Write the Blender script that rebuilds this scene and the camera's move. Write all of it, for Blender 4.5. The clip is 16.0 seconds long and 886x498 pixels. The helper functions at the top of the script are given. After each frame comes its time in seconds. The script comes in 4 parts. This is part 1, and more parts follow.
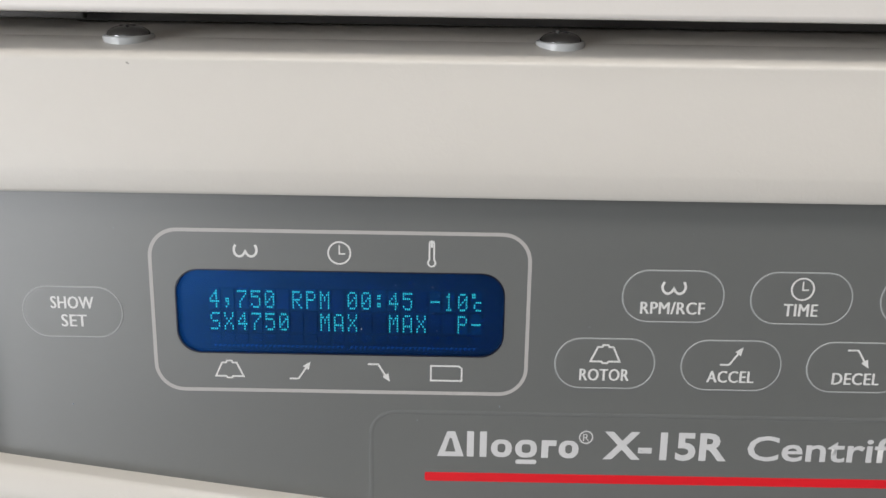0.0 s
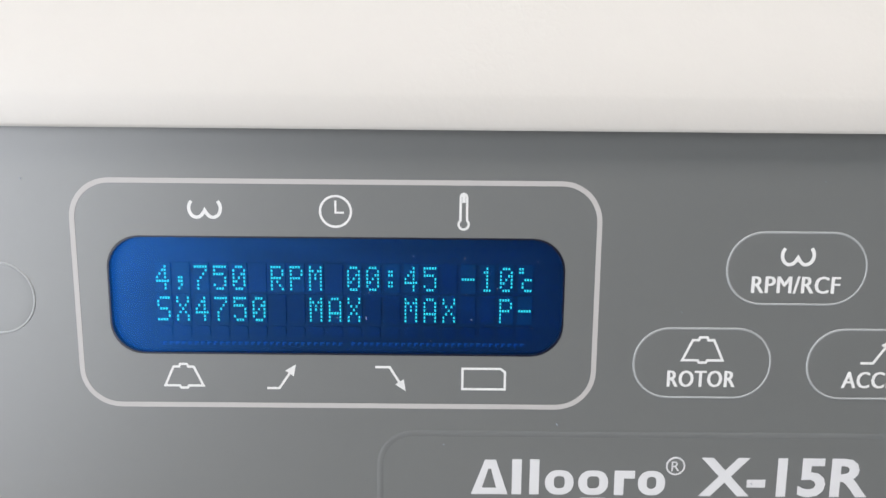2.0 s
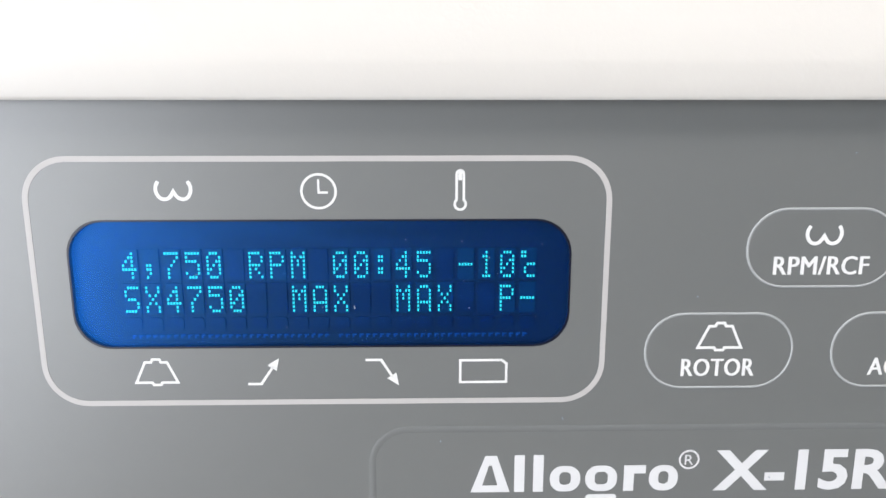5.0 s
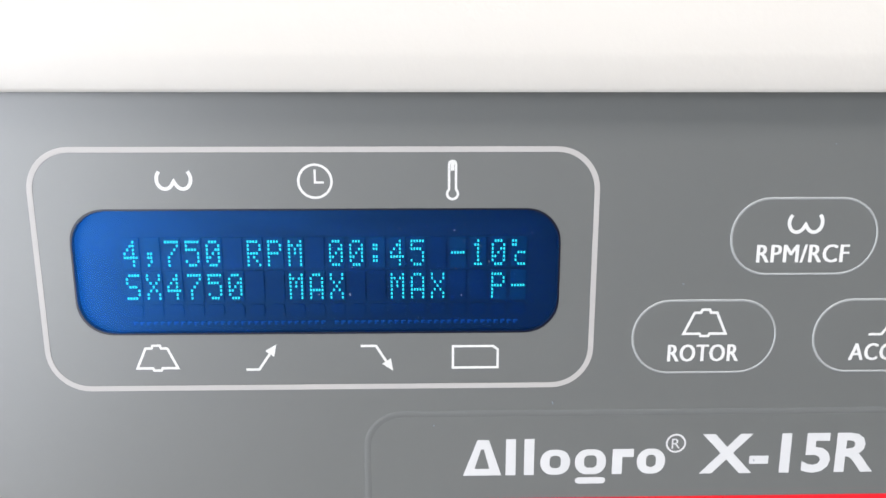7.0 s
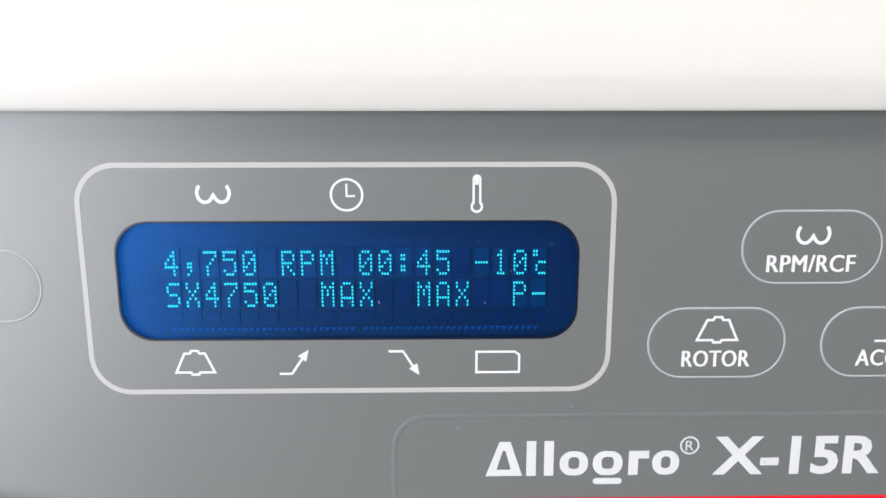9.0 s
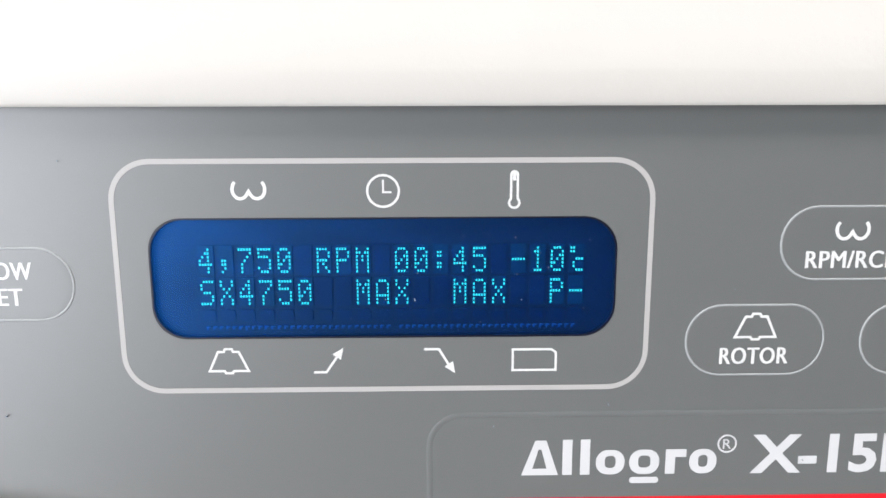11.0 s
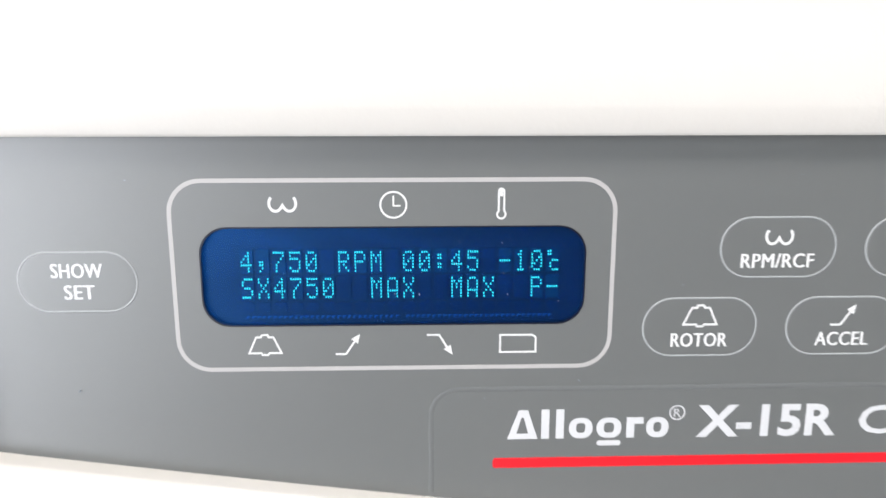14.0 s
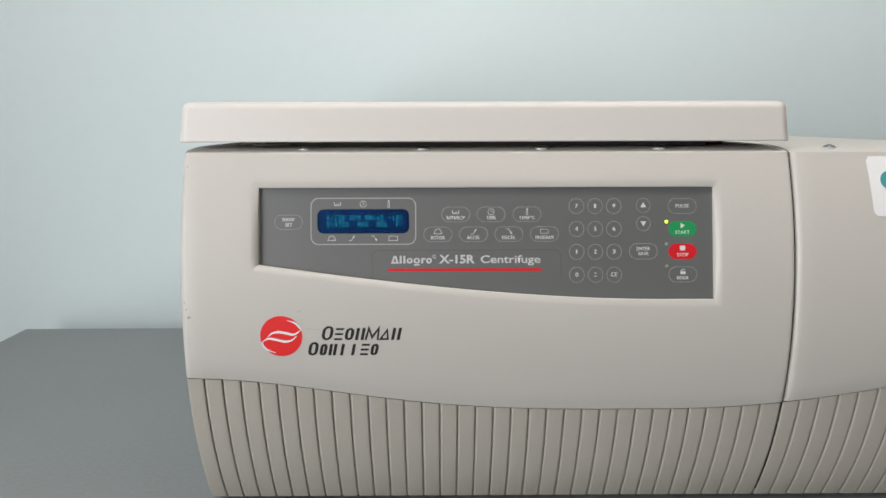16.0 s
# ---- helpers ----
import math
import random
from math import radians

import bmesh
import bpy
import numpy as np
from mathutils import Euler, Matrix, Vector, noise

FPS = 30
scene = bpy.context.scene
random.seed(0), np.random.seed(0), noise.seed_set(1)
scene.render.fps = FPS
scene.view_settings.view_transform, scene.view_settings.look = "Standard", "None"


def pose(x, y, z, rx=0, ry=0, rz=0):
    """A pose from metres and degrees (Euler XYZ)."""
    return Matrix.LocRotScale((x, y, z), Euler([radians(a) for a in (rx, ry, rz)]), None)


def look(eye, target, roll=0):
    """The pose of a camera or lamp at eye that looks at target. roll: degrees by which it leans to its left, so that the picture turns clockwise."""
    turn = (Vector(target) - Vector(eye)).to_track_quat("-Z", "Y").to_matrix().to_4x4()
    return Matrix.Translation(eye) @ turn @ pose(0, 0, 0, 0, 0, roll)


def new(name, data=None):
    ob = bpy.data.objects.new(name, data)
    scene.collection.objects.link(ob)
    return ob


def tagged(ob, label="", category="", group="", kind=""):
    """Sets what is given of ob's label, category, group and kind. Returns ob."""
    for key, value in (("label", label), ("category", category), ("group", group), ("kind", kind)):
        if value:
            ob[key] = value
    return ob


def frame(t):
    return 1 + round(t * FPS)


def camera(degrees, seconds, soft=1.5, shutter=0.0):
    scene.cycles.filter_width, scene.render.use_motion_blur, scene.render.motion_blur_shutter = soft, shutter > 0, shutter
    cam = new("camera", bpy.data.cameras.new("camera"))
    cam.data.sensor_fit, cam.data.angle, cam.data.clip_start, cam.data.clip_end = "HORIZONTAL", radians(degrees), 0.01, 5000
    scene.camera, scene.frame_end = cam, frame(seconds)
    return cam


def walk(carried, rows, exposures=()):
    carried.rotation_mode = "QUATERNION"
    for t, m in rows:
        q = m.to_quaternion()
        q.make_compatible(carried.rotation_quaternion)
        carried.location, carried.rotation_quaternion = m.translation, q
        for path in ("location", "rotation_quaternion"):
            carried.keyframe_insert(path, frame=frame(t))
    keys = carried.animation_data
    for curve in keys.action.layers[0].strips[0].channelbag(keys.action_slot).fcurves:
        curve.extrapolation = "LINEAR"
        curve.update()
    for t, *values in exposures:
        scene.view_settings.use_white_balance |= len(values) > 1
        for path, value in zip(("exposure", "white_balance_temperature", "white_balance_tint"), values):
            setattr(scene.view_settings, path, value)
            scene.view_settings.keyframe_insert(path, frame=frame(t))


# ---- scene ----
# ---- camera ----
PATH = [
    (0, (0.1172, -0.1683, 1.1222), (0.1138, 0.7563, 0.7413), 0.87),
    (0.5, (0.1198, -0.1664, 1.1077), (0.0983, 0.7734, 0.7667), 0.17),
    (1, (0.1160, -0.1463, 1.1027), (0.1262, 0.7879, 0.7462), 0.32),
    (1.5, (0.1088, -0.1324, 1.1005), (0.1016, 0.8040, 0.7498), 0.54),
    (2, (0.1098, -0.1265, 1.0915), (0.1138, 0.8112, 0.7443), 0.57),
    (2.5, (0.1073, -0.1205, 1.0905), (0.1088, 0.8083, 0.7200), 0.41),
    (3, (0.1069, -0.1164, 1.0896), (0.1004, 0.8104, 0.7140), 0.25),
    (3.5, (0.1066, -0.1170, 1.0903), (0.0965, 0.8096, 0.7143), 0.03),
    (4, (0.1085, -0.1136, 1.0906), (0.1168, 0.8083, 0.7035), 0.30),
    (6.5, (0.1092, -0.1178, 1.0896), (0.1318, 0.8008, 0.6950), 0.24),
    (7, (0.1095, -0.1187, 1.0894), (0.1325, 0.8023, 0.7005), 0.29),
    (7.5, (0.1084, -0.1188, 1.0886), (0.1323, 0.8020, 0.6992), 0.25),
    (8, (0.1074, -0.1211, 1.0912), (0.1283, 0.7974, 0.6964), 0.33),
    (8.2, (0.1055, -0.1236, 1.0916), (0.1275, 0.8002, 0.7095), 0.25),
    (10.3, (0.1069, -0.1255, 1.0933), (0.1112, 0.8015, 0.7184), -0.05),
    (10.5, (0.1045, -0.1263, 1.0939), (0.1165, 0.8010, 0.7196), -0.01),
    (11, (0.0993, -0.1239, 1.0902), (0.1178, 0.8046, 0.7193), 0.06),
    (11.5, (0.0949, -0.1215, 1.0920), (0.1158, 0.8065, 0.7198), 0.17),
    (12, (0.0981, -0.1198, 1.0911), (0.1159, 0.8067, 0.7152), 0.08),
    (12.5, (0.0971, -0.1185, 1.0916), (0.1109, 0.8087, 0.7172), 0.08),
    (13, (0.0985, -0.1173, 1.0909), (0.1139, 0.8091, 0.7145), 0.10),
    (13.5, (0.0975, -0.1188, 1.0941), (0.1126, 0.8069, 0.7161), 0.07),
    (13.8, (0.0974, -0.1368, 1.0997), (0.1206, 0.7865, 0.7163), 0.21),
    (14, (0.0973, -0.1479, 1.1035), (0.1259, 0.7737, 0.7164), 0.30),
    (14.2, (0.1005, -0.1831, 1.1128), (0.1436, 0.7439, 0.7404), 0.64),
    (14.4, (0.1115, -0.2415, 1.1274), (0.1545, 0.6952, 0.7800), 0.31),
    (14.5, (0.1208, -0.2759, 1.1296), (0.1569, 0.6684, 0.8027), 0.05),
    (14.6, (0.1297, -0.3136, 1.1314), (0.1659, 0.6370, 0.8230), -0.03),
    (14.8, (0.1472, -0.3846, 1.1338), (0.1773, 0.5730, 0.8472), -0.09),
    (15, (0.1526, -0.4637, 1.1274), (0.1740, 0.5063, 0.8856), -0.09),
    (15.2, (0.1561, -0.5253, 1.1324), (0.1617, 0.4483, 0.9044), -0.17),
    (15.5, (0.1543, -0.6035, 1.1201), (0.1566, 0.3777, 0.9274), -0.09),
    (16, (0.1588, -0.6559, 1.1248), (0.1633, 0.3295, 0.9546), -0.17),
]
LENS = 61.61

EXPOSURE = [(0.0, 0.0, 6450, 11), (0.9, -0.1, 6450, 11), (1.5, 0.16, 6350, 12), (2.4, 0.6, 6250, 12), (3.5, 0.76, 6220, 12), (4.2, 0.72, 6220, 12), (7.0, 0.71, 6200, 12),
            (11.0, 0.72, 6220, 12), (13.5, 0.72, 6220, 12), (14.0, 0.82, 6230, 12), (14.5, 0.45, 6320, 12), (15.0, 0.08, 6450, 11), (15.5, -0.09, 6500, 11), (16.0, -0.1, 6500, 11)]
cam = camera(LENS, 16.0, soft=1.5, shutter=0.2)
walk(cam, [(t, look(eye, target, roll)) for t, eye, target, roll in PATH], EXPOSURE)

# ---- light ----
world = bpy.data.worlds.new("world")
scene.world = world
world.use_nodes = True
wn = world.node_tree
sky = wn.nodes.new("ShaderNodeTexSky")
sky.sky_type, sky.sun_disc = "NISHITA", False
sky.sun_elevation, sky.sun_rotation = radians(35), radians(-110)
wn.links.new(sky.outputs[0], wn.nodes["Background"].inputs[0])
wn.nodes["Background"].inputs[1].default_value = 0.1


def area_lamp(name, eye, target, width, height, watts, colour):
    data = bpy.data.lights.new(name, "AREA")
    data.shape, data.size, data.size_y, data.energy, data.color = "RECTANGLE", width, height, watts, colour
    ob = new(name, data)
    ob.matrix_world = look(eye, target)
    return ob


WINDOW_WATTS, CEILING_WATTS = 70, 19
area_lamp("window_daylight", (-1.38, -1.8, 1.3), (0.0, -1.8, 1.3), 2.0, 1.8, WINDOW_WATTS, (0.955, 0.975, 1.0))
# unseen overhead fill, added to even out the wall and lid
area_lamp("ceiling_fill", (0.55, -0.35, 2.62), (0.55, -0.35, 0.0), 2.1, 0.42, CEILING_WATTS, (1.0, 0.94, 0.86))


# ---- materials ----
def material(name, colour, rough=0.5, metal=0.0, mottle=0.05, scale=60.0, bump=0.0, bump_scale=900.0, spec=0.5, glow=None, glow_strength=0.0):
    """A painted, moulded or printed surface with blotches at a coarse scale and grain at a fine one."""
    m = bpy.data.materials.new(name)
    m.use_nodes = True
    nt, b = m.node_tree, m.node_tree.nodes["Principled BSDF"]
    b.inputs["Roughness"].default_value, b.inputs["Metallic"].default_value = rough, metal
    b.inputs["Specular IOR Level"].default_value = spec
    b.inputs["Base Color"].default_value = (*colour, 1)
    geo = nt.nodes.new("ShaderNodeNewGeometry")
    if mottle:
        big, fine, mix, ramp = (nt.nodes.new(k) for k in ("ShaderNodeTexNoise", "ShaderNodeTexNoise", "ShaderNodeMath", "ShaderNodeMix"))
        big.inputs["Scale"].default_value, big.inputs["Detail"].default_value = scale * 0.15, 4
        fine.inputs["Scale"].default_value, fine.inputs["Detail"].default_value = scale * 8, 3
        nt.links.new(geo.outputs["Position"], big.inputs["Vector"])
        nt.links.new(geo.outputs["Position"], fine.inputs["Vector"])
        mix.operation = "ADD"
        nt.links.new(big.outputs["Fac"], mix.inputs[0])
        nt.links.new(fine.outputs["Fac"], mix.inputs[1])
        half = nt.nodes.new("ShaderNodeMath")
        half.operation = "MULTIPLY"
        half.inputs[1].default_value = 0.5
        nt.links.new(mix.outputs[0], half.inputs[0])
        ramp.data_type = "RGBA"
        ramp.inputs["A"].default_value = (*(v * (1 - mottle) for v in colour), 1)
        ramp.inputs["B"].default_value = (*(min(1, v * (1 + mottle)) for v in colour), 1)
        nt.links.new(half.outputs[0], ramp.inputs["Factor"])
        nt.links.new(ramp.outputs["Result"], b.inputs["Base Color"])
        rr = nt.nodes.new("ShaderNodeMapRange")
        rr.inputs["To Min"].default_value, rr.inputs["To Max"].default_value = max(0, rough - 0.06), min(1, rough + 0.06)
        nt.links.new(big.outputs["Fac"], rr.inputs["Value"])
        nt.links.new(rr.outputs[0], b.inputs["Roughness"])
    if bump:
        grain, bp = nt.nodes.new("ShaderNodeTexNoise"), nt.nodes.new("ShaderNodeBump")
        grain.inputs["Scale"].default_value, grain.inputs["Detail"].default_value = bump_scale, 3
        nt.links.new(geo.outputs["Position"], grain.inputs["Vector"])
        nt.links.new(grain.outputs["Fac"], bp.inputs["Height"])
        bp.inputs["Strength"].default_value, bp.inputs["Distance"].default_value = bump, 0.0004
        nt.links.new(bp.outputs["Normal"], b.inputs["Normal"])
    if glow:
        b.inputs["Emission Color"].default_value = (*glow, 1)
        b.inputs["Emission Strength"].default_value = glow_strength
    return m


def clear_sheet(name, tint, rough, shine, ior):
    """A thin clear sheet: passes light, with a glossy face."""
    m = bpy.data.materials.new(name)
    m.use_nodes = True
    nt = m.node_tree
    nt.nodes.remove(nt.nodes["Principled BSDF"])
    through_it, gloss, mix, fr = (nt.nodes.new(k) for k in ("ShaderNodeBsdfTransparent", "ShaderNodeBsdfGlossy", "ShaderNodeMixShader", "ShaderNodeFresnel"))
    through_it.inputs["Color"].default_value = (*tint, 1)
    gloss.inputs["Roughness"].default_value, gloss.inputs["Color"].default_value = rough, (*shine, 1)
    fr.inputs["IOR"].default_value = ior
    geo, stretch, smear, span = (nt.nodes.new(k) for k in ("ShaderNodeNewGeometry", "ShaderNodeVectorMath", "ShaderNodeTexNoise", "ShaderNodeMapRange"))
    stretch.operation = "MULTIPLY"
    stretch.inputs[1].default_value = (0.3, 1.6, 2.6)
    smear.inputs["Scale"].default_value, smear.inputs["Detail"].default_value, smear.inputs["Distortion"].default_value = 70, 2, 1.2
    span.inputs["From Min"].default_value, span.inputs["From Max"].default_value = 0.35, 0.7
    span.inputs["To Min"].default_value, span.inputs["To Max"].default_value = rough - 0.05, rough + 0.08
    nt.links.new(geo.outputs["Position"], stretch.inputs[0])
    nt.links.new(stretch.outputs[0], smear.inputs["Vector"])
    nt.links.new(smear.outputs["Fac"], span.inputs["Value"])
    nt.links.new(span.outputs[0], gloss.inputs["Roughness"])
    nt.links.new(fr.outputs[0], mix.inputs[0])
    nt.links.new(through_it.outputs[0], mix.inputs[1])
    nt.links.new(gloss.outputs[0], mix.inputs[2])
    nt.links.new(mix.outputs[0], nt.nodes["Material Output"].inputs["Surface"])
    return m


CREAM = material("cream_plastic", (0.535, 0.511, 0.475), 0.42, mottle=0.025, scale=30, bump=0.1, bump_scale=700)


def pitted(m, strength):
    """Adds scattered patches of small pits and scratches to a surface's relief."""
    nt, b = m.node_tree, m.node_tree.nodes["Principled BSDF"]
    geo, patch, pits, span, mul, bump = (nt.nodes.new(k) for k in ("ShaderNodeNewGeometry", "ShaderNodeTexNoise", "ShaderNodeTexNoise", "ShaderNodeMapRange", "ShaderNodeMath", "ShaderNodeBump"))
    patch.inputs["Scale"].default_value, patch.inputs["Detail"].default_value = 38, 2
    pits.inputs["Scale"].default_value, pits.inputs["Detail"].default_value, pits.inputs["Distortion"].default_value = 620, 2, 1.5
    span.inputs["From Min"].default_value, span.inputs["From Max"].default_value = 0.56, 0.72
    mul.operation = "MULTIPLY"
    for n in (patch, pits):
        nt.links.new(geo.outputs["Position"], n.inputs["Vector"])
    nt.links.new(patch.outputs["Fac"], span.inputs["Value"])
    nt.links.new(span.outputs[0], mul.inputs[0])
    nt.links.new(pits.outputs["Fac"], mul.inputs[1])
    nt.links.new(mul.outputs[0], bump.inputs["Height"])
    bump.inputs["Strength"].default_value, bump.inputs["Distance"].default_value = strength, 0.0005
    nt.links.new(b.inputs["Normal"].links[0].from_socket, bump.inputs["Normal"])
    nt.links.new(bump.outputs["Normal"], b.inputs["Normal"])


pitted(CREAM, 0.3)
# slats: a darker, warmer cream than the covers
SLAT_CREAM = material("darker_cream_plastic", (0.44, 0.408, 0.355), 0.45, mottle=0.05, scale=30, bump=0.1, bump_scale=700)
CREAM_LID = material("cream_painted_lid", (0.67, 0.638, 0.605), 0.45, mottle=0.025, scale=30, bump=0.05)
DECK_GREY = material("grey_painted_steel", (0.42, 0.41, 0.37), 0.5, mottle=0.05, bump=0.05)
PANEL_GREY = material("grey_membrane", (0.115, 0.12, 0.117), 0.44, mottle=0.05, scale=40, bump=0.015, bump_scale=1600, spec=1.0)
PLATE_GREY = material("grey_membrane_ridge", (0.126, 0.131, 0.129), 0.42, mottle=0.05, scale=40)
INK = material("white_ink", (0.62, 0.62, 0.61), 0.5, mottle=0.04)
NAME_INK = material("pale_name_ink", (0.53, 0.53, 0.535), 0.5, mottle=0.04)
INK_RING = material("pale_grey_ink", (0.3, 0.31, 0.31), 0.5, mottle=0.05)
INK_FRAME = material("warm_white_ink", (0.385, 0.37, 0.36), 0.5, mottle=0.04)
RED = material("red_ink", (0.62, 0.012, 0.02), 0.4, mottle=0.04)
LOGO_RED = material("red_decal", (0.78, 0.028, 0.028), 0.35, mottle=0.03)
GREEN = material("green_key", (0.015, 0.28, 0.09), 0.4, mottle=0.05)
BLACK_INK = material("black_ink", (0.018, 0.018, 0.02), 0.4, mottle=0.1)
RUBBER = material("black_rubber", (0.018, 0.017, 0.016), 0.7, mottle=0.2)
GAP_SHADE = material("dark_gap_shade", (0.045, 0.042, 0.038), 0.75, mottle=0.2)
STEEL = material("polished_steel", (0.19, 0.19, 0.195), 0.06, metal=1.0, mottle=0.03)
NYLON = material("white_nylon", (0.5, 0.51, 0.51), 0.25, mottle=0.03)
VFD_BLUE = material("display_blue", (0.0004, 0.0062, 0.031), 0.5, mottle=0.05, scale=120)
VFD_CELL = material("display_cell", (0.0006, 0.0095, 0.045), 0.45, mottle=0.1, scale=200)
VFD_CELL_LIT = material("display_cell_lit", (0.0006, 0.0105, 0.048), 0.45, mottle=0.1, scale=200, glow=(0.0, 0.5, 0.62), glow_strength=0.022)
VFD_PIN = material("display_contact", (0.01, 0.07, 0.22), 0.4, mottle=0.1, scale=200)
VFD_RIM = material("display_rim", (0.002, 0.004, 0.014), 0.4, mottle=0.1)
VFD_DOT = material("display_dot", (0.02, 0.3, 0.34), 0.5, mottle=0, glow=(0.14, 0.98, 0.66), glow_strength=0.8)
LENS_SHEET = clear_sheet("display_window_sheet", (0.55, 0.84, 1.0), 0.33, (0.03, 0.23, 0.84), 1.7)
GLASS = clear_sheet("window_glass", (0.95, 0.97, 0.96), 0.08, (0.9, 0.9, 0.9), 1.45)
LED_ON = material("led_lit", (0.5, 0.7, 0.03), 0.4, mottle=0, glow=(0.75, 1.0, 0.05), glow_strength=1.6)
LED_OFF = material("led_off", (0.25, 0.25, 0.22), 0.35, mottle=0.05)
LATCH = material("dull_dark_steel", (0.075, 0.072, 0.068), 0.5, metal=0.1, mottle=0.1)
PAPER = material("white_sticker", (0.8, 0.8, 0.8), 0.5, mottle=0.03)
TEAL = material("teal_print", (0.05, 0.3, 0.32), 0.5, mottle=0.15, scale=300)
WALL = material("pale_blue_wall_paint", (0.74, 0.85, 0.865), 0.7, mottle=0.03, scale=8, bump=0.1, bump_scale=300)
WHITE_WALL = material("white_wall_paint", (0.4, 0.4, 0.39), 0.8, mottle=0.03, scale=8)
# tones of the unseen walls, set low to limit bounce light
GREY_WALL = material("unseen_wall_dark", (0.1, 0.088, 0.07), 0.8, mottle=0.03, scale=8)
MID_WALL = material("unseen_wall_mid", (0.2, 0.195, 0.185), 0.8, mottle=0.03, scale=8)
TABLE = material("grey_laminate", (0.232, 0.248, 0.25), 0.45, mottle=0.24, scale=22, bump=0.05)
TABLE_LEG = material("grey_leg_steel", (0.2, 0.2, 0.2), 0.4, metal=0.6)
FLOOR = material("brown_vinyl_floor", (0.12, 0.09, 0.062), 0.3, mottle=0.12, scale=12)
CEILING = material("white_ceiling", (0.8, 0.8, 0.78), 0.85, mottle=0.03, scale=10)
DIFFUSER = material("fill_diffuser", (0.9, 0.9, 0.9), 0.5, mottle=0, glow=(1, 0.97, 0.92), glow_strength=1.5)
SCUFF = material("grey_scuff", (0.3, 0.29, 0.27), 0.7, mottle=0.2)
DUST = material("dust_speck", (0.22, 0.25, 0.29), 0.9, mottle=0)

# ---- helpers for meshes ----
TILT = radians(11.0)
COS, SIN = math.cos(TILT), math.sin(TILT)
LIFT = 1.066  # height of the panel's upper left corner above the floor
TABLE_Z = 0.75
ORIGIN = Vector((0.2, 0.3, TABLE_Z))


def P(x, y, z):
    """From the panel's own plane (x along it, z up it, y into it) to the room."""
    return Vector((x, y * COS + z * SIN, -y * SIN + z * COS + LIFT))


def W(x, y, z):
    """A place in the room, with height over the panel's upper edge."""
    return Vector((x, y, z + LIFT))


def part(name, bm, mat, parent, label="", smooth=True, kind=""):
    """Links a bmesh, given in room coordinates, as one mesh under a thing or part; parent None makes it a thing."""
    me = bpy.data.meshes.new(name)
    bmesh.ops.recalc_face_normals(bm, faces=bm.faces)
    if parent is not None:
        bmesh.ops.translate(bm, verts=bm.verts, vec=-ORIGIN)
    bm.to_mesh(me)
    bm.free()
    me.materials.append(mat)
    if smooth:
        for p in me.polygons:
            p.use_smooth = True
        me.set_sharp_from_angle(angle=radians(35))
    ob = new(name, me)
    ob.parent = parent
    return tagged(ob, label, kind=kind)


def grid(bm, rows):
    """Quads between rows of equally many points."""
    vs = [[bm.verts.new(p) for p in row] for row in rows]
    for a, b in zip(vs, vs[1:]):
        for i in range(len(a) - 1):
            bm.faces.new((a[i], a[i + 1], b[i + 1], b[i]))
    return vs


def box(bm, x0, x1, y0, y1, z0, z1, bevel=0.0, seg=2):
    vs = [bm.verts.new((x, y, z)) for x in (x0, x1) for y in (y0, y1) for z in (z0, z1)]
    fs = [bm.faces.new([vs[i] for i in f]) for f in ((0, 1, 3, 2), (4, 6, 7, 5), (0, 4, 5, 1), (2, 3, 7, 6), (0, 2, 6, 4), (1, 5, 7, 3))]
    if bevel:
        es = list({e for f in fs for e in f.edges})
        bmesh.ops.bevel(bm, geom=es, offset=bevel, segments=seg, profile=0.5, affect="EDGES")


def prism(bm, loop, top, low):
    """A raised flat shape: loop of (x, z), mapped by top and low to places."""
    a = [bm.verts.new(top(x, z)) for x, z in loop]
    b = [bm.verts.new(low(x, z)) for x, z in loop]
    bm.faces.new(a)
    for i in range(len(a)):
        j = (i + 1) % len(a)
        bm.faces.new((a[i], a[j], b[j], b[i]))


def ring(bm, outer, inner, top, low):
    """A raised band between two loops of equally many points."""
    n = len(outer)
    o, i, p, q = ([bm.verts.new(f(x, z)) for x, z in loop] for f, loop in ((top, outer), (top, inner), (low, outer), (low, inner)))
    for k in range(n):
        j = (k + 1) % n
        bm.faces.new((o[k], o[j], i[j], i[k]))
        bm.faces.new((o[k], p[k], p[j], o[j]))
        bm.faces.new((i[k], i[j], q[j], q[k]))


def round_rect(x0, x1, z0, z1, r, seg=8):
    pts = []
    for cx, cz, a0 in ((x1 - r, z1 - r, 0), (x0 + r, z1 - r, 90), (x0 + r, z0 + r, 180), (x1 - r, z0 + r, 270)):
        for k in range(seg + 1):
            a = radians(a0 + 90 * k / seg)
            pts.append((cx + r * math.cos(a), cz + r * math.sin(a)))
    return pts


def circle(x, z, r, n=28):
    return [(x + r * math.cos(2 * math.pi * k / n), z + r * math.sin(2 * math.pi * k / n)) for k in range(n)]


def on_panel(h):
    return lambda x, z: P(x, -h, z)


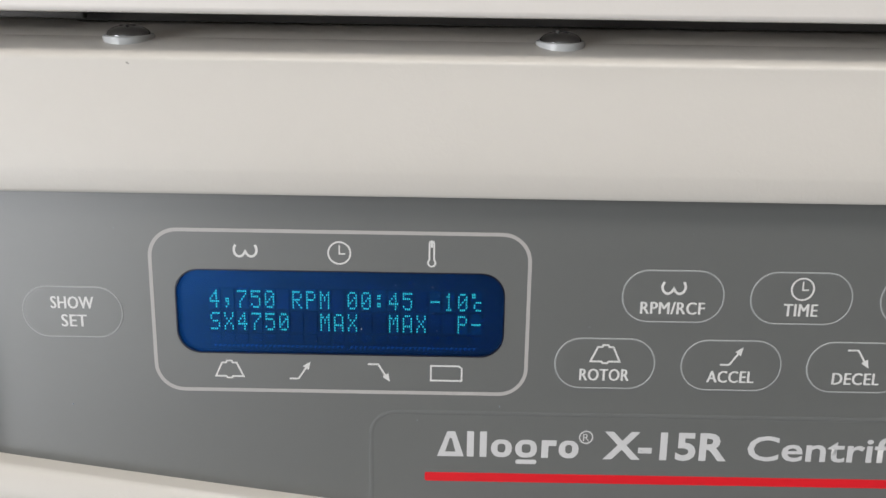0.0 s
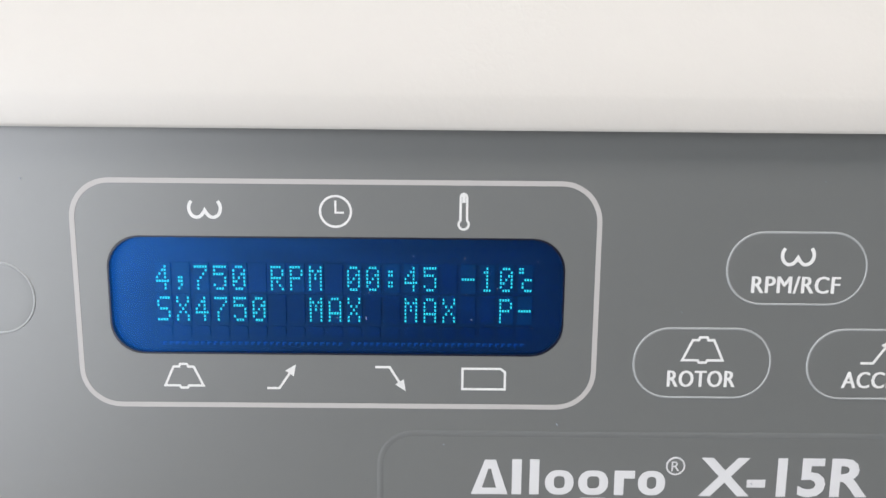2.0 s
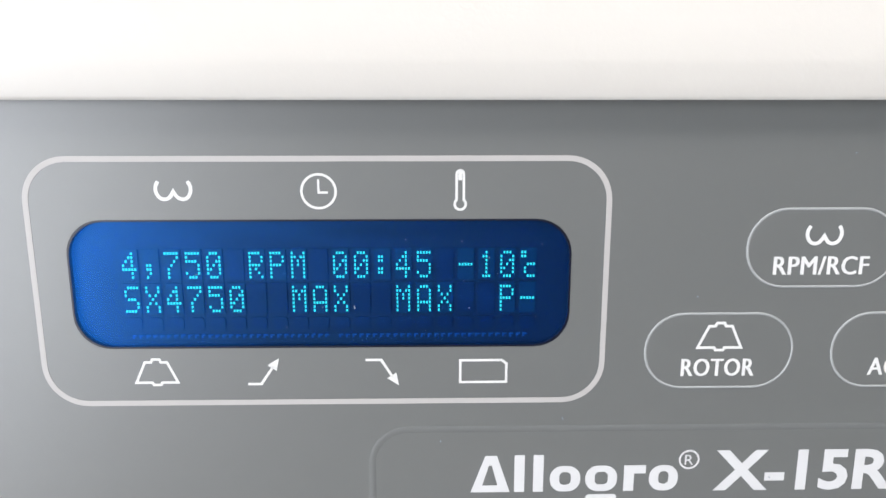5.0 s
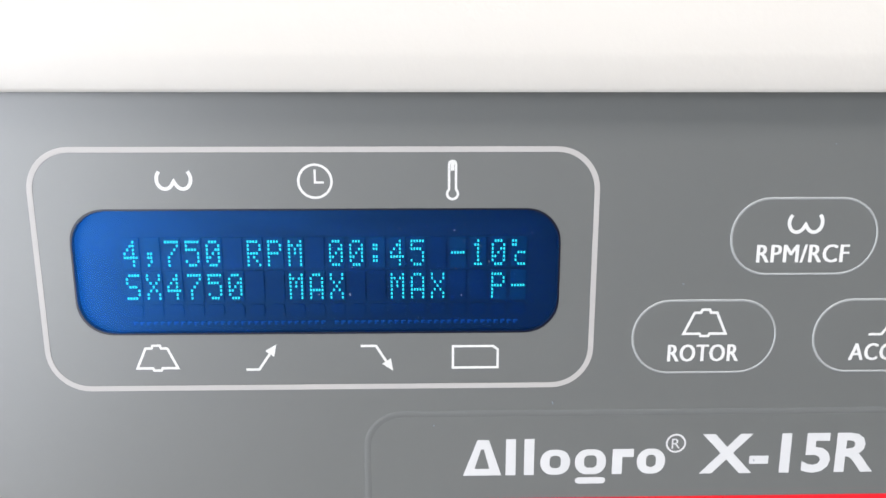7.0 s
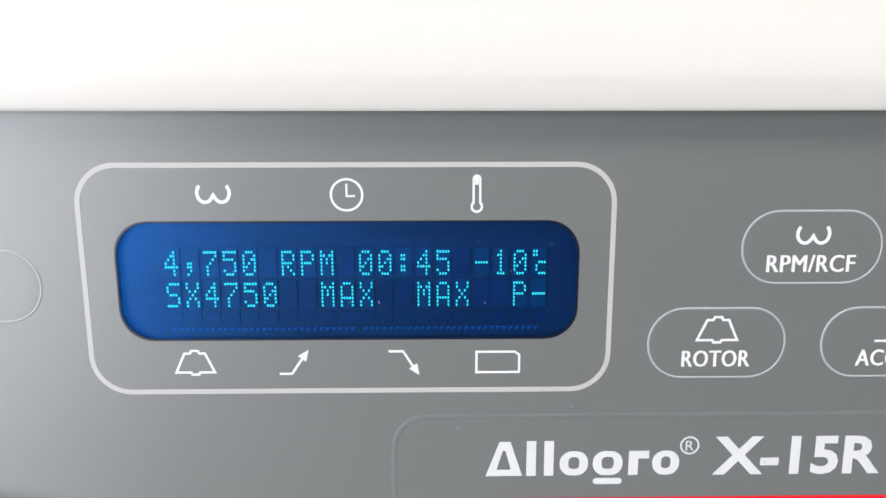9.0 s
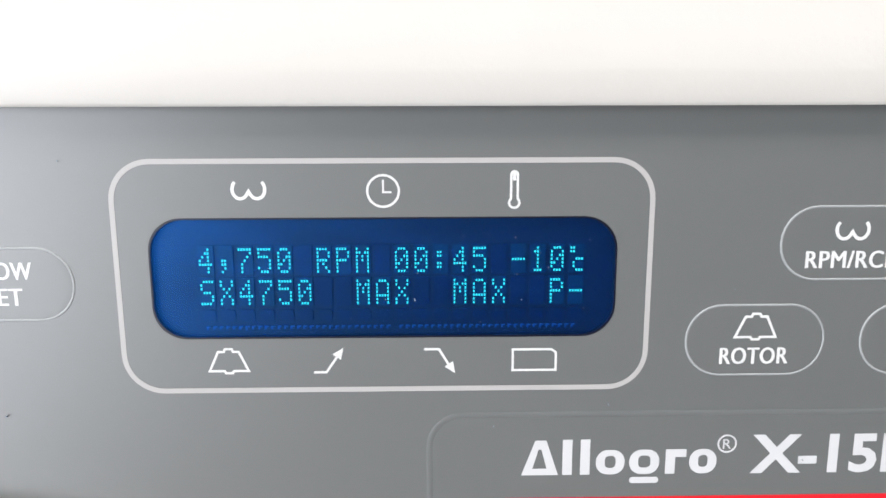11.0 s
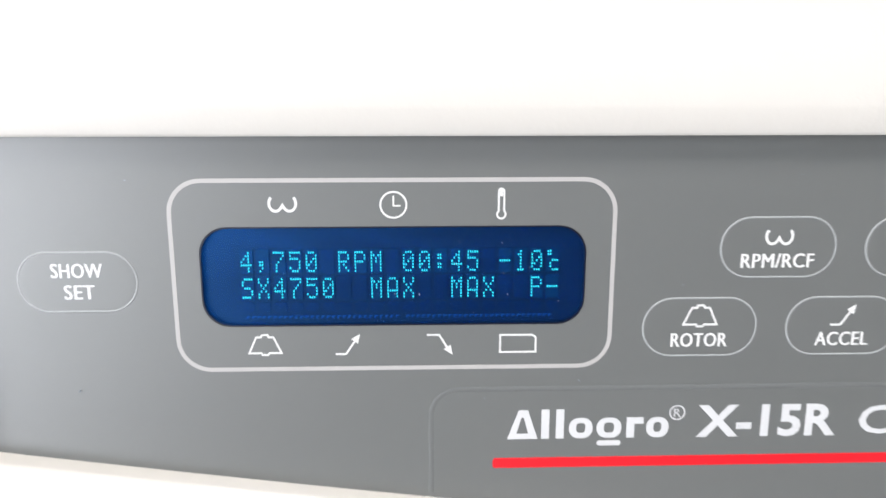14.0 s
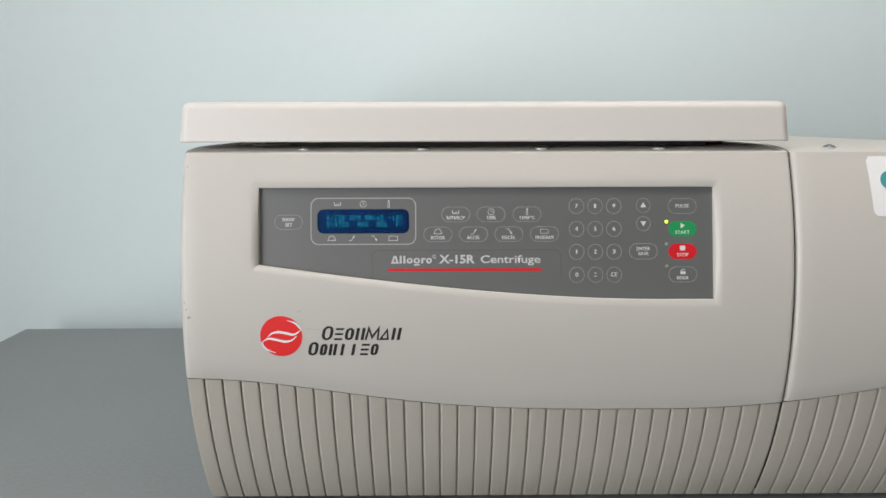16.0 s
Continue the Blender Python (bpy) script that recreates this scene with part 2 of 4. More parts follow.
def stroke(bm, pts, width, top, low, closed=False):
    """A line of even width along (x, z) points, with mitred bends."""
    n = len(pts)
    left, right = [], []
    for i, (x, z) in enumerate(pts):
        a = pts[i - 1] if i or closed else None
        b = pts[(i + 1) % n] if i < n - 1 or closed else None
        d1 = (Vector((x, z)) - Vector(a)).normalized() if a else None
        d2 = (Vector(b) - Vector((x, z))).normalized() if b else None
        d1, d2 = d1 or d2, d2 or d1
        t = (d1 + d2).normalized()
        nrm = Vector((-t.y, t.x))
        k = width / 2 / max(0.35, abs(nrm.dot(Vector((-d1.y, d1.x)))))
        left.append((x + nrm.x * k, z + nrm.y * k))
        right.append((x - nrm.x * k, z - nrm.y * k))
    if closed:
        ring(bm, left, right, top, low)
    else:
        prism(bm, left + right[::-1], top, low) if n == 2 else [prism(bm, [left[i], left[i + 1], right[i + 1], right[i]], top, low) for i in range(n - 1)]


def text_bm(string, x0, x1, z0, z1, surface, h, weight=0.0, spacing=1.0):
    """Letters from the built-in font, fitted to the box x0..x1, z0..z1; weight thickens them, in parts of their height."""
    cu = bpy.data.curves.new("letters", "FONT")
    cu.body, cu.size, cu.resolution_u, cu.offset, cu.space_character = string, 1.0, 3, weight, spacing
    tmp = new("letters", cu)
    me = bpy.data.meshes.new_from_object(tmp.evaluated_get(bpy.context.evaluated_depsgraph_get()))
    bpy.data.objects.remove(tmp)
    bpy.data.curves.remove(cu)
    bm = bmesh.new()
    bm.from_mesh(me)
    bpy.data.meshes.remove(me)
    xs, ys = [v.co.x for v in bm.verts], [v.co.y for v in bm.verts]
    ax, bx, ay, by = min(xs), max(xs), min(ys), max(ys)
    put = surface(h)
    for v in bm.verts:
        v.co = put(x0 + (v.co.x - ax) / (bx - ax) * (x1 - x0), z0 + (v.co.y - ay) / (by - ay) * (z1 - z0))
    return bm


def words(string, cx, cz, width, height, parent, mat=None, bold=0.0001, h=0.00012, name="caption"):
    """A printed word, its strokes thickened by bold."""
    bm = bmesh.new()
    for k, dx in enumerate((-bold, bold)):
        one = text_bm(string, cx - width / 2 + bold, cx + width / 2 - bold, cz - height / 2, cz + height / 2, on_panel, h + 0.00001 * k, 0.0, 1.06)
        bmesh.ops.translate(one, verts=one.verts, vec=(dx, 0, 0))
        me = bpy.data.meshes.new("letters")
        one.to_mesh(me)
        one.free()
        bm.from_mesh(me)
        bpy.data.meshes.remove(me)
    return part(name, bm, mat or INK, parent, smooth=False)


# ---- the room ----
def structure(name, label, mat, *dims, bevel=0.0):
    bm = bmesh.new()
    box(bm, *dims, bevel=bevel)
    ob = part(name, bm, mat, None, label, smooth=False, kind="structure")
    return ob


structure("floor", "brown vinyl floor under the table", FLOOR, -1.4, 2.6, -5.2, 0.86, -0.1, 0.0)
structure("ceiling", "plain white ceiling", CEILING, -1.4, 2.6, -5.2, 0.86, 2.7, 2.8)
structure("wall_north", "pale blue-green painted wall behind the table", WALL, -1.4, 2.6, 0.74, 0.86, 0.0, 2.7)
# out of view: these two walls hold back fill from front and right
structure("wall_south", "unseen wall closing the room, kept dark to cut fill light", MID_WALL, -1.4, 2.6, -5.34, -5.2, 0.0, 2.7)
structure("wall_east", "unseen wall closing the room, kept dark to cut fill light", GREY_WALL, 2.6, 2.74, -5.34, 0.86, 0.0, 2.7)
wall_w = bmesh.new()
WY0, WY1, WZL, WZH = -2.8, -0.8, 0.4, 2.2  # glass of the window
for dims in ((-5.34, WY0 - 0.06, 0.0, 2.7), (WY1 + 0.06, 0.86, 0.0, 2.7), (WY0 - 0.06, WY1 + 0.06, 0.0, WZL - 0.06), (WY0 - 0.06, WY1 + 0.06, WZH + 0.06, 2.7)):
    box(wall_w, -1.54, -1.4, *dims)
part("wall_west", wall_w, WHITE_WALL, None, "plain white wall with a window opening", smooth=False, kind="structure")

# window in the west wall, and the body of the added ceiling fill
win = new("window_1")
win.location = ORIGIN
tagged(win, "white-framed daylight window in the side wall", "window", kind="structure")
for a, b, c, d in ((WY0 - 0.06, WY0, WZL - 0.06, WZH + 0.06), (WY1, WY1 + 0.06, WZL - 0.06, WZH + 0.06), (WY0, WY1, WZL - 0.06, WZL), (WY0, WY1, WZH, WZH + 0.06)):
    bm = bmesh.new()
    box(bm, -1.5, -1.44, a, b, c, d, 0.006)
    part("window_frame", bm, WHITE_WALL, win)
bm = bmesh.new()
box(bm, -1.472, -1.468, WY0, WY1, WZL, WZH)
pane = part("pane", bm, GLASS, win, "clear window glass", smooth=False)
pane.visible_shadow = False
bm = bmesh.new()
box(bm, -1.42, -1.33, WY0 - 0.1, WY1 + 0.1, WZL - 0.095, WZL - 0.062, 0.004)
part("window_sill", bm, WHITE_WALL, win)
lamp = new("ceiling_fill_fixture")
lamp.location = ORIGIN
tagged(lamp, "unseen flat rectangular fill light added at the ceiling", "light")
bm = bmesh.new()
box(bm, -0.55, 1.65, -0.6, -0.1, 2.64, 2.7, 0.01)
part("housing", bm, WHITE_WALL, lamp)
bm = bmesh.new()
box(bm, -0.51, 1.61, -0.56, -0.14, 2.632, 2.642, 0.003)
part("diffuser", bm, DIFFUSER, lamp)

# ---- the table ----
table = new("table")
table.location = ORIGIN
tagged(table, "grey laminate laboratory table standing against the wall", "table")
bm = bmesh.new()
box(bm, -0.604, 1.5, -0.28, 0.671, TABLE_Z - 0.03, TABLE_Z, 0.003)
part("tabletop", bm, TABLE, table)
for x in (-0.55, 1.44):
    for y in (-0.22, 0.61):
        bm = bmesh.new()
        box(bm, x - 0.02, x + 0.02, y - 0.02, y + 0.02, 0.0, TABLE_Z - 0.03, 0.003)
        part("leg", bm, TABLE_LEG, table)

# ---- the centrifuge ----
X0, X1 = -0.0682, 0.4691      # main housing
R0, R1 = 0.4707, 0.668       # cooling housing beside it
PW = 0.4                     # panel width
machine = new("centrifuge")
machine.location = ORIGIN
tagged(machine, "cream bench-top centrifuge with grey control panel, closed lid", "centrifuge")


def front(z):
    """How far the bowed front lies behind the panel's plane at height z."""
    d = z + 0.055
    return -0.0085 + 1.35 * d * d + 4.5 * d**4


def wave(x):
    """The lower edge of the smooth front."""
    if x > 0.36:
        return -0.199 + 0.5 * (x - 0.36) ** 2
    u = (0.36 - x) / 0.426
    return -0.199 + 0.031 * (u * u * (3 - 2 * u)) ** 2.1


def panel_low(x):
    """The curved lower edge of the control panel."""
    u = min(1.0, max(0.0, (0.36 - x) / 0.36))
    return -0.0985 + 0.0315 * (0.85 * u**1.9 + 0.15 * u * u * (3 - 2 * u))


FRONT_TOP = 0.0305


def on_front(h):
    return lambda x, z: P(x, front(z) - h, z)


def side_round(x, a, b):
    """Depth added near the ends a and b of a front, so that it turns the corner."""
    d = min(x - a, b - x)
    r = 0.0025 if a < 0 and x - a > b - x else 0.006
    return 0.0 if d >= r else r - math.sqrt(max(0.0, r * r - (r - d) ** 2))


def columns(a, b, n, also=()):
    xs = [a, a + 0.0004, a + 0.0015, a + 0.0032, a + 0.006] + [a + 0.006 + (b - a - 0.012) * k / n for k in range(1, n)]
    xs += [b - 0.006, b - 0.0032, b - 0.0015, b - 0.0004, b]
    return sorted(set([x for x in xs if all(abs(x - q) > 0.0015 for q in also)] + list(also)))


def fascia_point(x, z, a, b):
    return P(x, front(z) + side_round(x, a, b), z)


def top_rows(x, a, b):
    """The rounded upper edge of a front and its flat flange."""
    z = FRONT_TOP
    p = fascia_point(x, z, a, b)
    y0, z0 = p.y, p.z - LIFT
    out = []
    for k in range(1, 4):
        t = radians(22 * k)
        out.append(W(x, y0 + 0.002 * (1 - math.cos(t)), z0 + 0.0016 * math.sin(t)))
    ex, ez = y0 + 0.0012, z0 + 0.0015
    back = max(0.0225, y0 + 0.0105)
    out += [W(x, ex + (back - ex) * k / 3, ez + (0.0336 - ez) * math.sin(radians(30 * k))) for k in (1, 2, 3)]
    out += [W(x, back + 0.0005, 0.0331), W(x, back + 0.0005, 0.0285)]
    return out


BEV = 0.0065
bm = bmesh.new()
xs = columns(X0, X1, 44, (-BEV, 0.0, PW, PW + BEV))
for xa, xb in zip(xs, xs[1:]):
    inside = xa >= -BEV - 1e-6 and xb <= PW + BEV + 1e-6

    def lower(x):
        return panel_low(x) - BEV

    rows = []
    for x in (xa, xb):
        z0, z1 = wave(x), lower(x)
        low = [P(x, front(z0) + 0.0045 + side_round(x, X0, X1), z0 + 0.0002), P(x, front(z0) + 0.0008 + side_round(x, X0, X1), z0)]
        low += [fascia_point(x, z0 + 0.0012 + (z1 - z0 - 0.0012) * k / 7, X0, X1) for k in range(8)]
        mid = [fascia_point(x, z1 + (BEV - z1) * k / 7, X0, X1) for k in range(8)]
        high = [fascia_point(x, BEV + (FRONT_TOP - BEV) * k / 4, X0, X1) for k in range(5)] + top_rows(x, X0, X1)
        rows.append((low, mid, high))
    grid(bm, [rows[0][0], rows[1][0]])
    grid(bm, [rows[0][2], rows[1][2]])
    if not inside:
        grid(bm, [rows[0][1], rows[1][1]])
# the sloping rim round the panel: from the outer line on the front to the inner line on the panel
outer, inner = [], []
span = [x for x in xs if -BEV - 1e-6 <= x <= PW + BEV + 1e-6]
for x in span:
    outer.append((x, BEV))
    inner.append((min(max(x, 0.0), PW), 0.0004))
for k in range(1, 8):
    z0 = panel_low(PW + BEV) - BEV
    outer.append((PW + BEV, BEV + (z0 - BEV) * k / 7))
    inner.append((PW, 0.0004 + (panel_low(PW) - 0.0004) * k / 7))
for x in span[::-1][1:]:
    outer.append((x, panel_low(x) - BEV))
    inner.append((min(max(x, 0.0), PW), panel_low(min(max(x, 0.0), PW))))
for k in range(1, 7):
    z0 = panel_low(-BEV) - BEV
    outer.append((-BEV, z0 + (BEV - z0) * k / 7))
    inner.append((0.0, 0.0004 + (panel_low(0.0) - 0.0004) * (1 - k / 7)))
loops = []
for s, depth in ((0.0, 0.0), (0.15, 0.02), (0.4, 0.12), (0.7, 0.38), (0.9, 0.66), (0.98, 0.84), (1.0, 1.0), (1.0, 2.0)):
    loop = []
    for (xo, zo), (xi, zi) in zip(outer, inner):
        x, z = xo + (xi - xo) * s, zo + (zi - zo) * s
        y0 = front(zo)
        lip = max(y0 + 0.0008, -0.004)
        loop.append(P(x, y0 + (lip - y0) * min(depth, 1.0) + max(0.0, depth - 1.0) * (0.0012 - lip), z))
    loops.append(loop + loop[:1])
grid(bm, loops)
bmesh.ops.remove_doubles(bm, verts=bm.verts, dist=0.00005)
fascia = part("front_cover", bm, CREAM, machine, "smooth bowed cream front cover")

# right-hand cover over the cooling unit
bm = bmesh.new()
rows = []
for x in columns(R0, R1, 16):
    z0 = wave(x)
    row = [P(x, front(z0) + 0.0045 + side_round(x, R0, R1), z0 + 0.0002), P(x, front(z0) + 0.0008 + side_round(x, R0, R1), z0)]
    row += [fascia_point(x, z0 + 0.0012 + (FRONT_TOP - z0 - 0.0012) * k / 16, R0, R1) for k in range(17)] + top_rows(x, R0, R1)
    rows.append(row)
grid(bm, rows)
cool_cover = part("cooling_cover", bm, CREAM, machine, "smooth bowed cream cover of the cooling unit")


# the housings behind the covers
def housing(name, a, b, label):
    bm = bmesh.new()
    prof = [P(0, front(z) + (0.0064 if z < -0.165 else 0.022), z) for z in [-0.297 + 0.31 * k / 28 for k in range(29)]]
    prof = [(p.y, p.z - LIFT) for p in prof] + [(0.032, 0.02), (0.0252, 0.0295), (0.0246, 0.033), (0.0252, 0.0335), (0.034, 0.0345), (0.055, 0.0356), (0.6, 0.0356), (0.604, 0.0316), (0.604, -0.306)]
    va, vb = ([bm.verts.new(W(x, y, z)) for y, z in prof] for x in (a, b))
    n = len(prof)
    for i in range(n):
        j = (i + 1) % n
        bm.faces.new((va[i], va[j], vb[j], vb[i]))
    bmesh.ops.triangulate(bm, faces=[bm.faces.new(va), bm.faces.new(vb)])
    return part(name, bm, CREAM, machine, label)


main_body = housing("main_housing", X0 + 0.001, X1 - 0.001, "cream housing of the rotor chamber")
cool_body = housing("cooling_housing", R0 + 0.001, R1 - 0.001, "cream housing of the cooling unit")
bm = bmesh.new()
rows = []
for x in (X1 - 0.0009, R0 + 0.0009):
    rows.append([P(x, front(z) + 0.0045, z) for z in [-0.29 + 0.315 * k / 24 for k in range(25)]] + [W(x, 0.05, 0.03), W(x, 0.59, 0.03)])
grid(bm, rows)
part("joint_filler", bm, RUBBER, machine, "black filler strip in the joint")

# slats of the lower front
PITCH, COOL_PITCH = 0.01625, 0.0174


def slat(a, b):
    bm = bmesh.new()
    rows = []
    zt = max(wave(a), wave(b)) + 0.003
    n = 11
    for k in range(n + 1):
        row = []
        for x, d in ((a + 0.0005, 0.0105), (a + 0.0005, 0.0050), (a + 0.0009, 0.0041), (a + 0.0019, 0.0035), (a + 0.0028, 0.0034), (b - 0.0028, 0.0034), (b - 0.0018, 0.0034), (b - 0.0009, 0.0038), (b - 0.0006, 0.0046), (b - 0.0006, 0.0105)):
            edge = wave(x) - 0.0009
            z = zt if k == 0 else edge + (-0.297 - edge) * max(0, k - 2) / (n - 2) - (0.00015 if k == 2 else 0.0)
            row.append(P(x, front(z) + d + (0.004 if k < 2 else 0.0), z))
        rows.append(row)
    last = [p + Vector((0, 0.008, -0.0008)) for p in rows[-1]]
    rows.append(last)
    grid(bm, rows)
    return bm


def slats(a, b, first, pitch):
    edges = [a - 0.0004] + [first + pitch * k for k in range(60) if a + 0.004 < first + pitch * k < b - 0.004] + [b + 0.0005]
    return list(zip(edges, edges[1:]))


# deck and latch under the lid; a dark block deepens the gap's shade
bm = bmesh.new()
box(bm, X0 + 0.03, X1 - 0.03, 0.085, 0.54, LIFT + 0.0355, LIFT + 0.0398, 0.001)
part("chamber_rim", bm, DECK_GREY, machine, "grey painted rim of the rotor chamber")
bm = bmesh.new()
prism(bm, [(0.016, 0.0415), (0.406, 0.0415), (0.425, 0.083), (-0.012, 0.083)], lambda x, y: W(x, y, 0.0402), lambda x, y: W(x, y, 0.0355))
part("gap_shade", bm, GAP_SHADE, machine, "dark block standing in for the shade under the lid")
bm = bmesh.new()
box(bm, -0.012, 0.0215, 0.0335, 0.0365, LIFT + 0.0365, LIFT + 0.0386, 0.0005)
part("latch_plate", bm, LATCH, machine, "small grey metal latch plate")

# the lid
bm = bmesh.new()
LX0, LX1, LY0, LY1, LB, LT = -0.0728, 0.4717, 0.0085, 0.585, 0.0404, 0.0756
rows = []
for z, inset in ((LB, 0.001), (LB + 0.0003, 0.0003), (LB + 0.0009, 0.0), (LB + 0.0016, 0.0001), (LB + 0.016, 0.0016), (LT - 0.0075, 0.0029), (LT - 0.006, 0.0031), (LT - 0.0036, 0.0039), (LT - 0.0014, 0.0058), (LT - 0.0004, 0.0084), (LT, 0.013), (LT + 0.0005, 0.03)):
    loop = round_rect(LX0 + inset, LX1 - inset, LY0 + inset, LY1 - inset, max(0.004, 0.009 - inset * 0.2), 5)
    rows.append([W(x, y, z) for x, y in loop + loop[:1]])
vs = grid(bm, rows)
bm.faces.new(vs[-1][:-1])
bm.faces.new(vs[0][:-1])
bmesh.ops.remove_doubles(bm, verts=bm.verts, dist=0.00005)
part("lid", bm, CREAM_LID, machine, "closed flat cream lid")


# screws on the flange
def screw(x, y, parent, turn):
    def lathe(bm, prof, n=24):
        rows = [[W(x + r * math.cos(2 * math.pi * k / n), y + r * math.sin(2 * math.pi * k / n), h) for k in range(n + 1)] for r, h in prof]
        grid(bm, rows)
        bmesh.ops.remove_doubles(bm, verts=bm.verts, dist=0.00003)

    bm = bmesh.new()
    lathe(bm, ((0.006, 0.032), (0.0061, 0.0338), (0.006, 0.0342), (0.0056, 0.0344), (0.001, 0.0344)))
    washer = part("screw_washer", bm, NYLON, parent, "translucent white nylon washer")
    bm = bmesh.new()
    lathe(bm, [(0.0052 * math.cos(a), 0.0343 + 0.0023 * math.sin(a)) for a in [radians(90 * k / 7) for k in range(8)]])
    head = part("screw_head", bm, STEEL, washer, "domed polished steel screw head")
    bm = bmesh.new()
    for a in (turn, turn + 90):
        c, s = math.cos(radians(a)), math.sin(radians(a))
        pts = [(-0.0018, -0.0003), (0.0018, -0.0003), (0.0018, 0.0003), (-0.0018, 0.0003)]
        for h0, h1 in ((0.0357, 0.03665),):
            lo = [bm.verts.new(W(x + u * c - v * s, y + u * s + v * c, h0)) for u, v in pts]
            hi = [bm.verts.new(W(x + u * c - v * s, y + u * s + v * c, h1 + (0 if a == turn else 0.00002))) for u, v in pts]
            bm.faces.new(hi)
            for i in range(4):
                j = (i + 1) % 4
                bm.faces.new((lo[i], lo[j], hi[j], hi[i]))
    part("screw_cross", bm, BLACK_INK, washer, smooth=False)


for x, turn in ((0.0384, 20), (0.1446, 55), (0.2512, 5), (0.3575, 40)):
    screw(x, 0.0202, machine, turn)
screw(0.5125, 0.0225, machine, 30)

# feet
for x in (-0.02, 0.22, 0.42, 0.52, 0.62):
    for y in (0.09, 0.52):
        bm = bmesh.new()
        bmesh.ops.create_cone(bm, cap_ends=True, segments=20, radius1=0.016, radius2=0.014, depth=0.0165, matrix=Matrix.Translation((x, y, TABLE_Z + 0.0083)))
        part("rubber_foot", bm, RUBBER, machine)
bm = bmesh.new()
box(bm, X0 + 0.012, R1 - 0.012, 0.06, 0.59, LIFT - 0.312, LIFT - 0.3065)
part("base_plate", bm, RUBBER, machine, "black base plate", smooth=False)

# ---- control panel ----
WX0, WX1, WZ0, WZ1, WR = 0.0512, 0.1318, -0.0396, -0.0185, 0.0058
bm = bmesh.new()
border = [(x, 0.0012) for x in [-0.0012 + 0.4024 * k / 24 for k in range(25)]]
border += [(x, panel_low(x) - 0.0012) for x in [0.4012 - 0.4024 * k / 40 for k in range(41)]]
hole = round_rect(WX0, WX1, WZ0, WZ1, WR)
edges = []
for loop in (border, hole):
    vs = [bm.verts.new(P(x, 0, z)) for x, z in loop]
    edges += [bm.edges.new((vs[i], vs[(i + 1) % len(vs)])) for i in range(len(vs))]
bmesh.ops.triangle_fill(bm, edges=edges, use_beauty=True)
panel = part("control_panel", bm, PANEL_GREY, machine, "dark grey membrane control panel", smooth=False)

# display window and the tube behind it
def on_tube(h):
    """Places on the tube, a little smaller than its marks on the panel's plane."""
    return lambda x, z: P(0.108 + (x - 0.108) * 0.9927, -h, 0.0007 + (z - 0.0007) * 0.9927)


bm = bmesh.new()
ring(bm, round_rect(WX0 - 0.0002, WX1 + 0.0002, WZ0 - 0.0002, WZ1 + 0.0002, WR), round_rect(WX0 + 0.0001, WX1 - 0.0001, WZ0 + 0.0001, WZ1 - 0.0001, WR), on_panel(0.00003), on_panel(-0.0012))
display = part("display", bm, VFD_RIM, machine, "lit blue-green two-line dot-matrix display behind a blue window", smooth=False)
bm = bmesh.new()
prism(bm, round_rect(WX0 - 0.001, WX1 + 0.001, WZ0 - 0.001, WZ1 + 0.001, WR), on_panel(-0.001), on_panel(-0.0026))
part("display_backing", bm, VFD_BLUE, display, smooth=False)
CX0, CP, CW = 0.059, 0.003425, 0.0023
LINES = (-0.0237, -0.02945)
CH = 0.0046
TEXT = ("4,750 RPM 00:45 -10c", "SX4750  MAX  MAX  P-")
dark, lit = bmesh.new(), bmesh.new()
for i in range(20):
    x = CX0 + CP * i
    for z, string in zip(LINES, TEXT):
        prism(dark if string[i] == " " else lit, [(x - 0.0002, z + 0.0003), (x + CW + 0.0002, z + 0.0003), (x + CW + 0.0002, z - CH - 0.0003), (x - 0.0002, z - CH - 0.0003)], on_tube(-0.0008), on_tube(-0.0011))
    prism(dark, round_rect(x - 0.0001, x + CW + 0.0001, -0.0371, -0.035, 0.0006, 2), on_tube(-0.0008), on_tube(-0.0011))
part("display_cell", dark, VFD_CELL, display, "dark character cells of the tube", smooth=False, kind="stuff")
part("lit_display_cell", lit, VFD_CELL_LIT, display, "faintly glowing character cells of the tube", smooth=False, kind="stuff")
bm = bmesh.new()
for i in range(58):
    x = CX0 + 0.0006 + 0.00114 * i
    if i != 29:
        prism(bm, [(x, -0.038), (x + 0.0007, -0.038), (x + 0.0007, -0.0382), (x + 0.0003, -0.0382), (x + 0.0003, -0.0386), (x, -0.0386)], on_tube(-0.0008), on_tube(-0.0011))
part("contact_row", bm, VFD_PIN, display, smooth=False, kind="stuff")

GLYPHS = {
    "0": "01110 10001 10011 10101 11001 10001 01110", "1": "00100 01100 00100 00100 00100 00100 01110",
    "4": "00010 00110 01010 10010 11111 00010 00010", "5": "11111 10000 11110 00001 00001 10001 01110",
    "7": "11111 00001 00010 00100 01000 01000 01000", "R": "11110 10001 10001 11110 10100 10010 10001",
    "P": "11110 10001 10001 11110 10000 10000 10000", "M": "10001 11011 10101 10101 10001 10001 10001",
    "A": "01110 10001 10001 10001 11111 10001 10001", "X": "10001 10001 01010 00100 01010 10001 10001",
    "S": "01111 10000 10000 01110 00001 00001 11110", ":": "00000 01100 01100 00000 01100 01100 00000",
    ",": "00000 00000 00000 01100 01100 00100 01000", "-": "00000 00000 00000 11111 00000 00000 00000",
    "c": "11000 11000 00000 00111 01000 01000 00111",
}
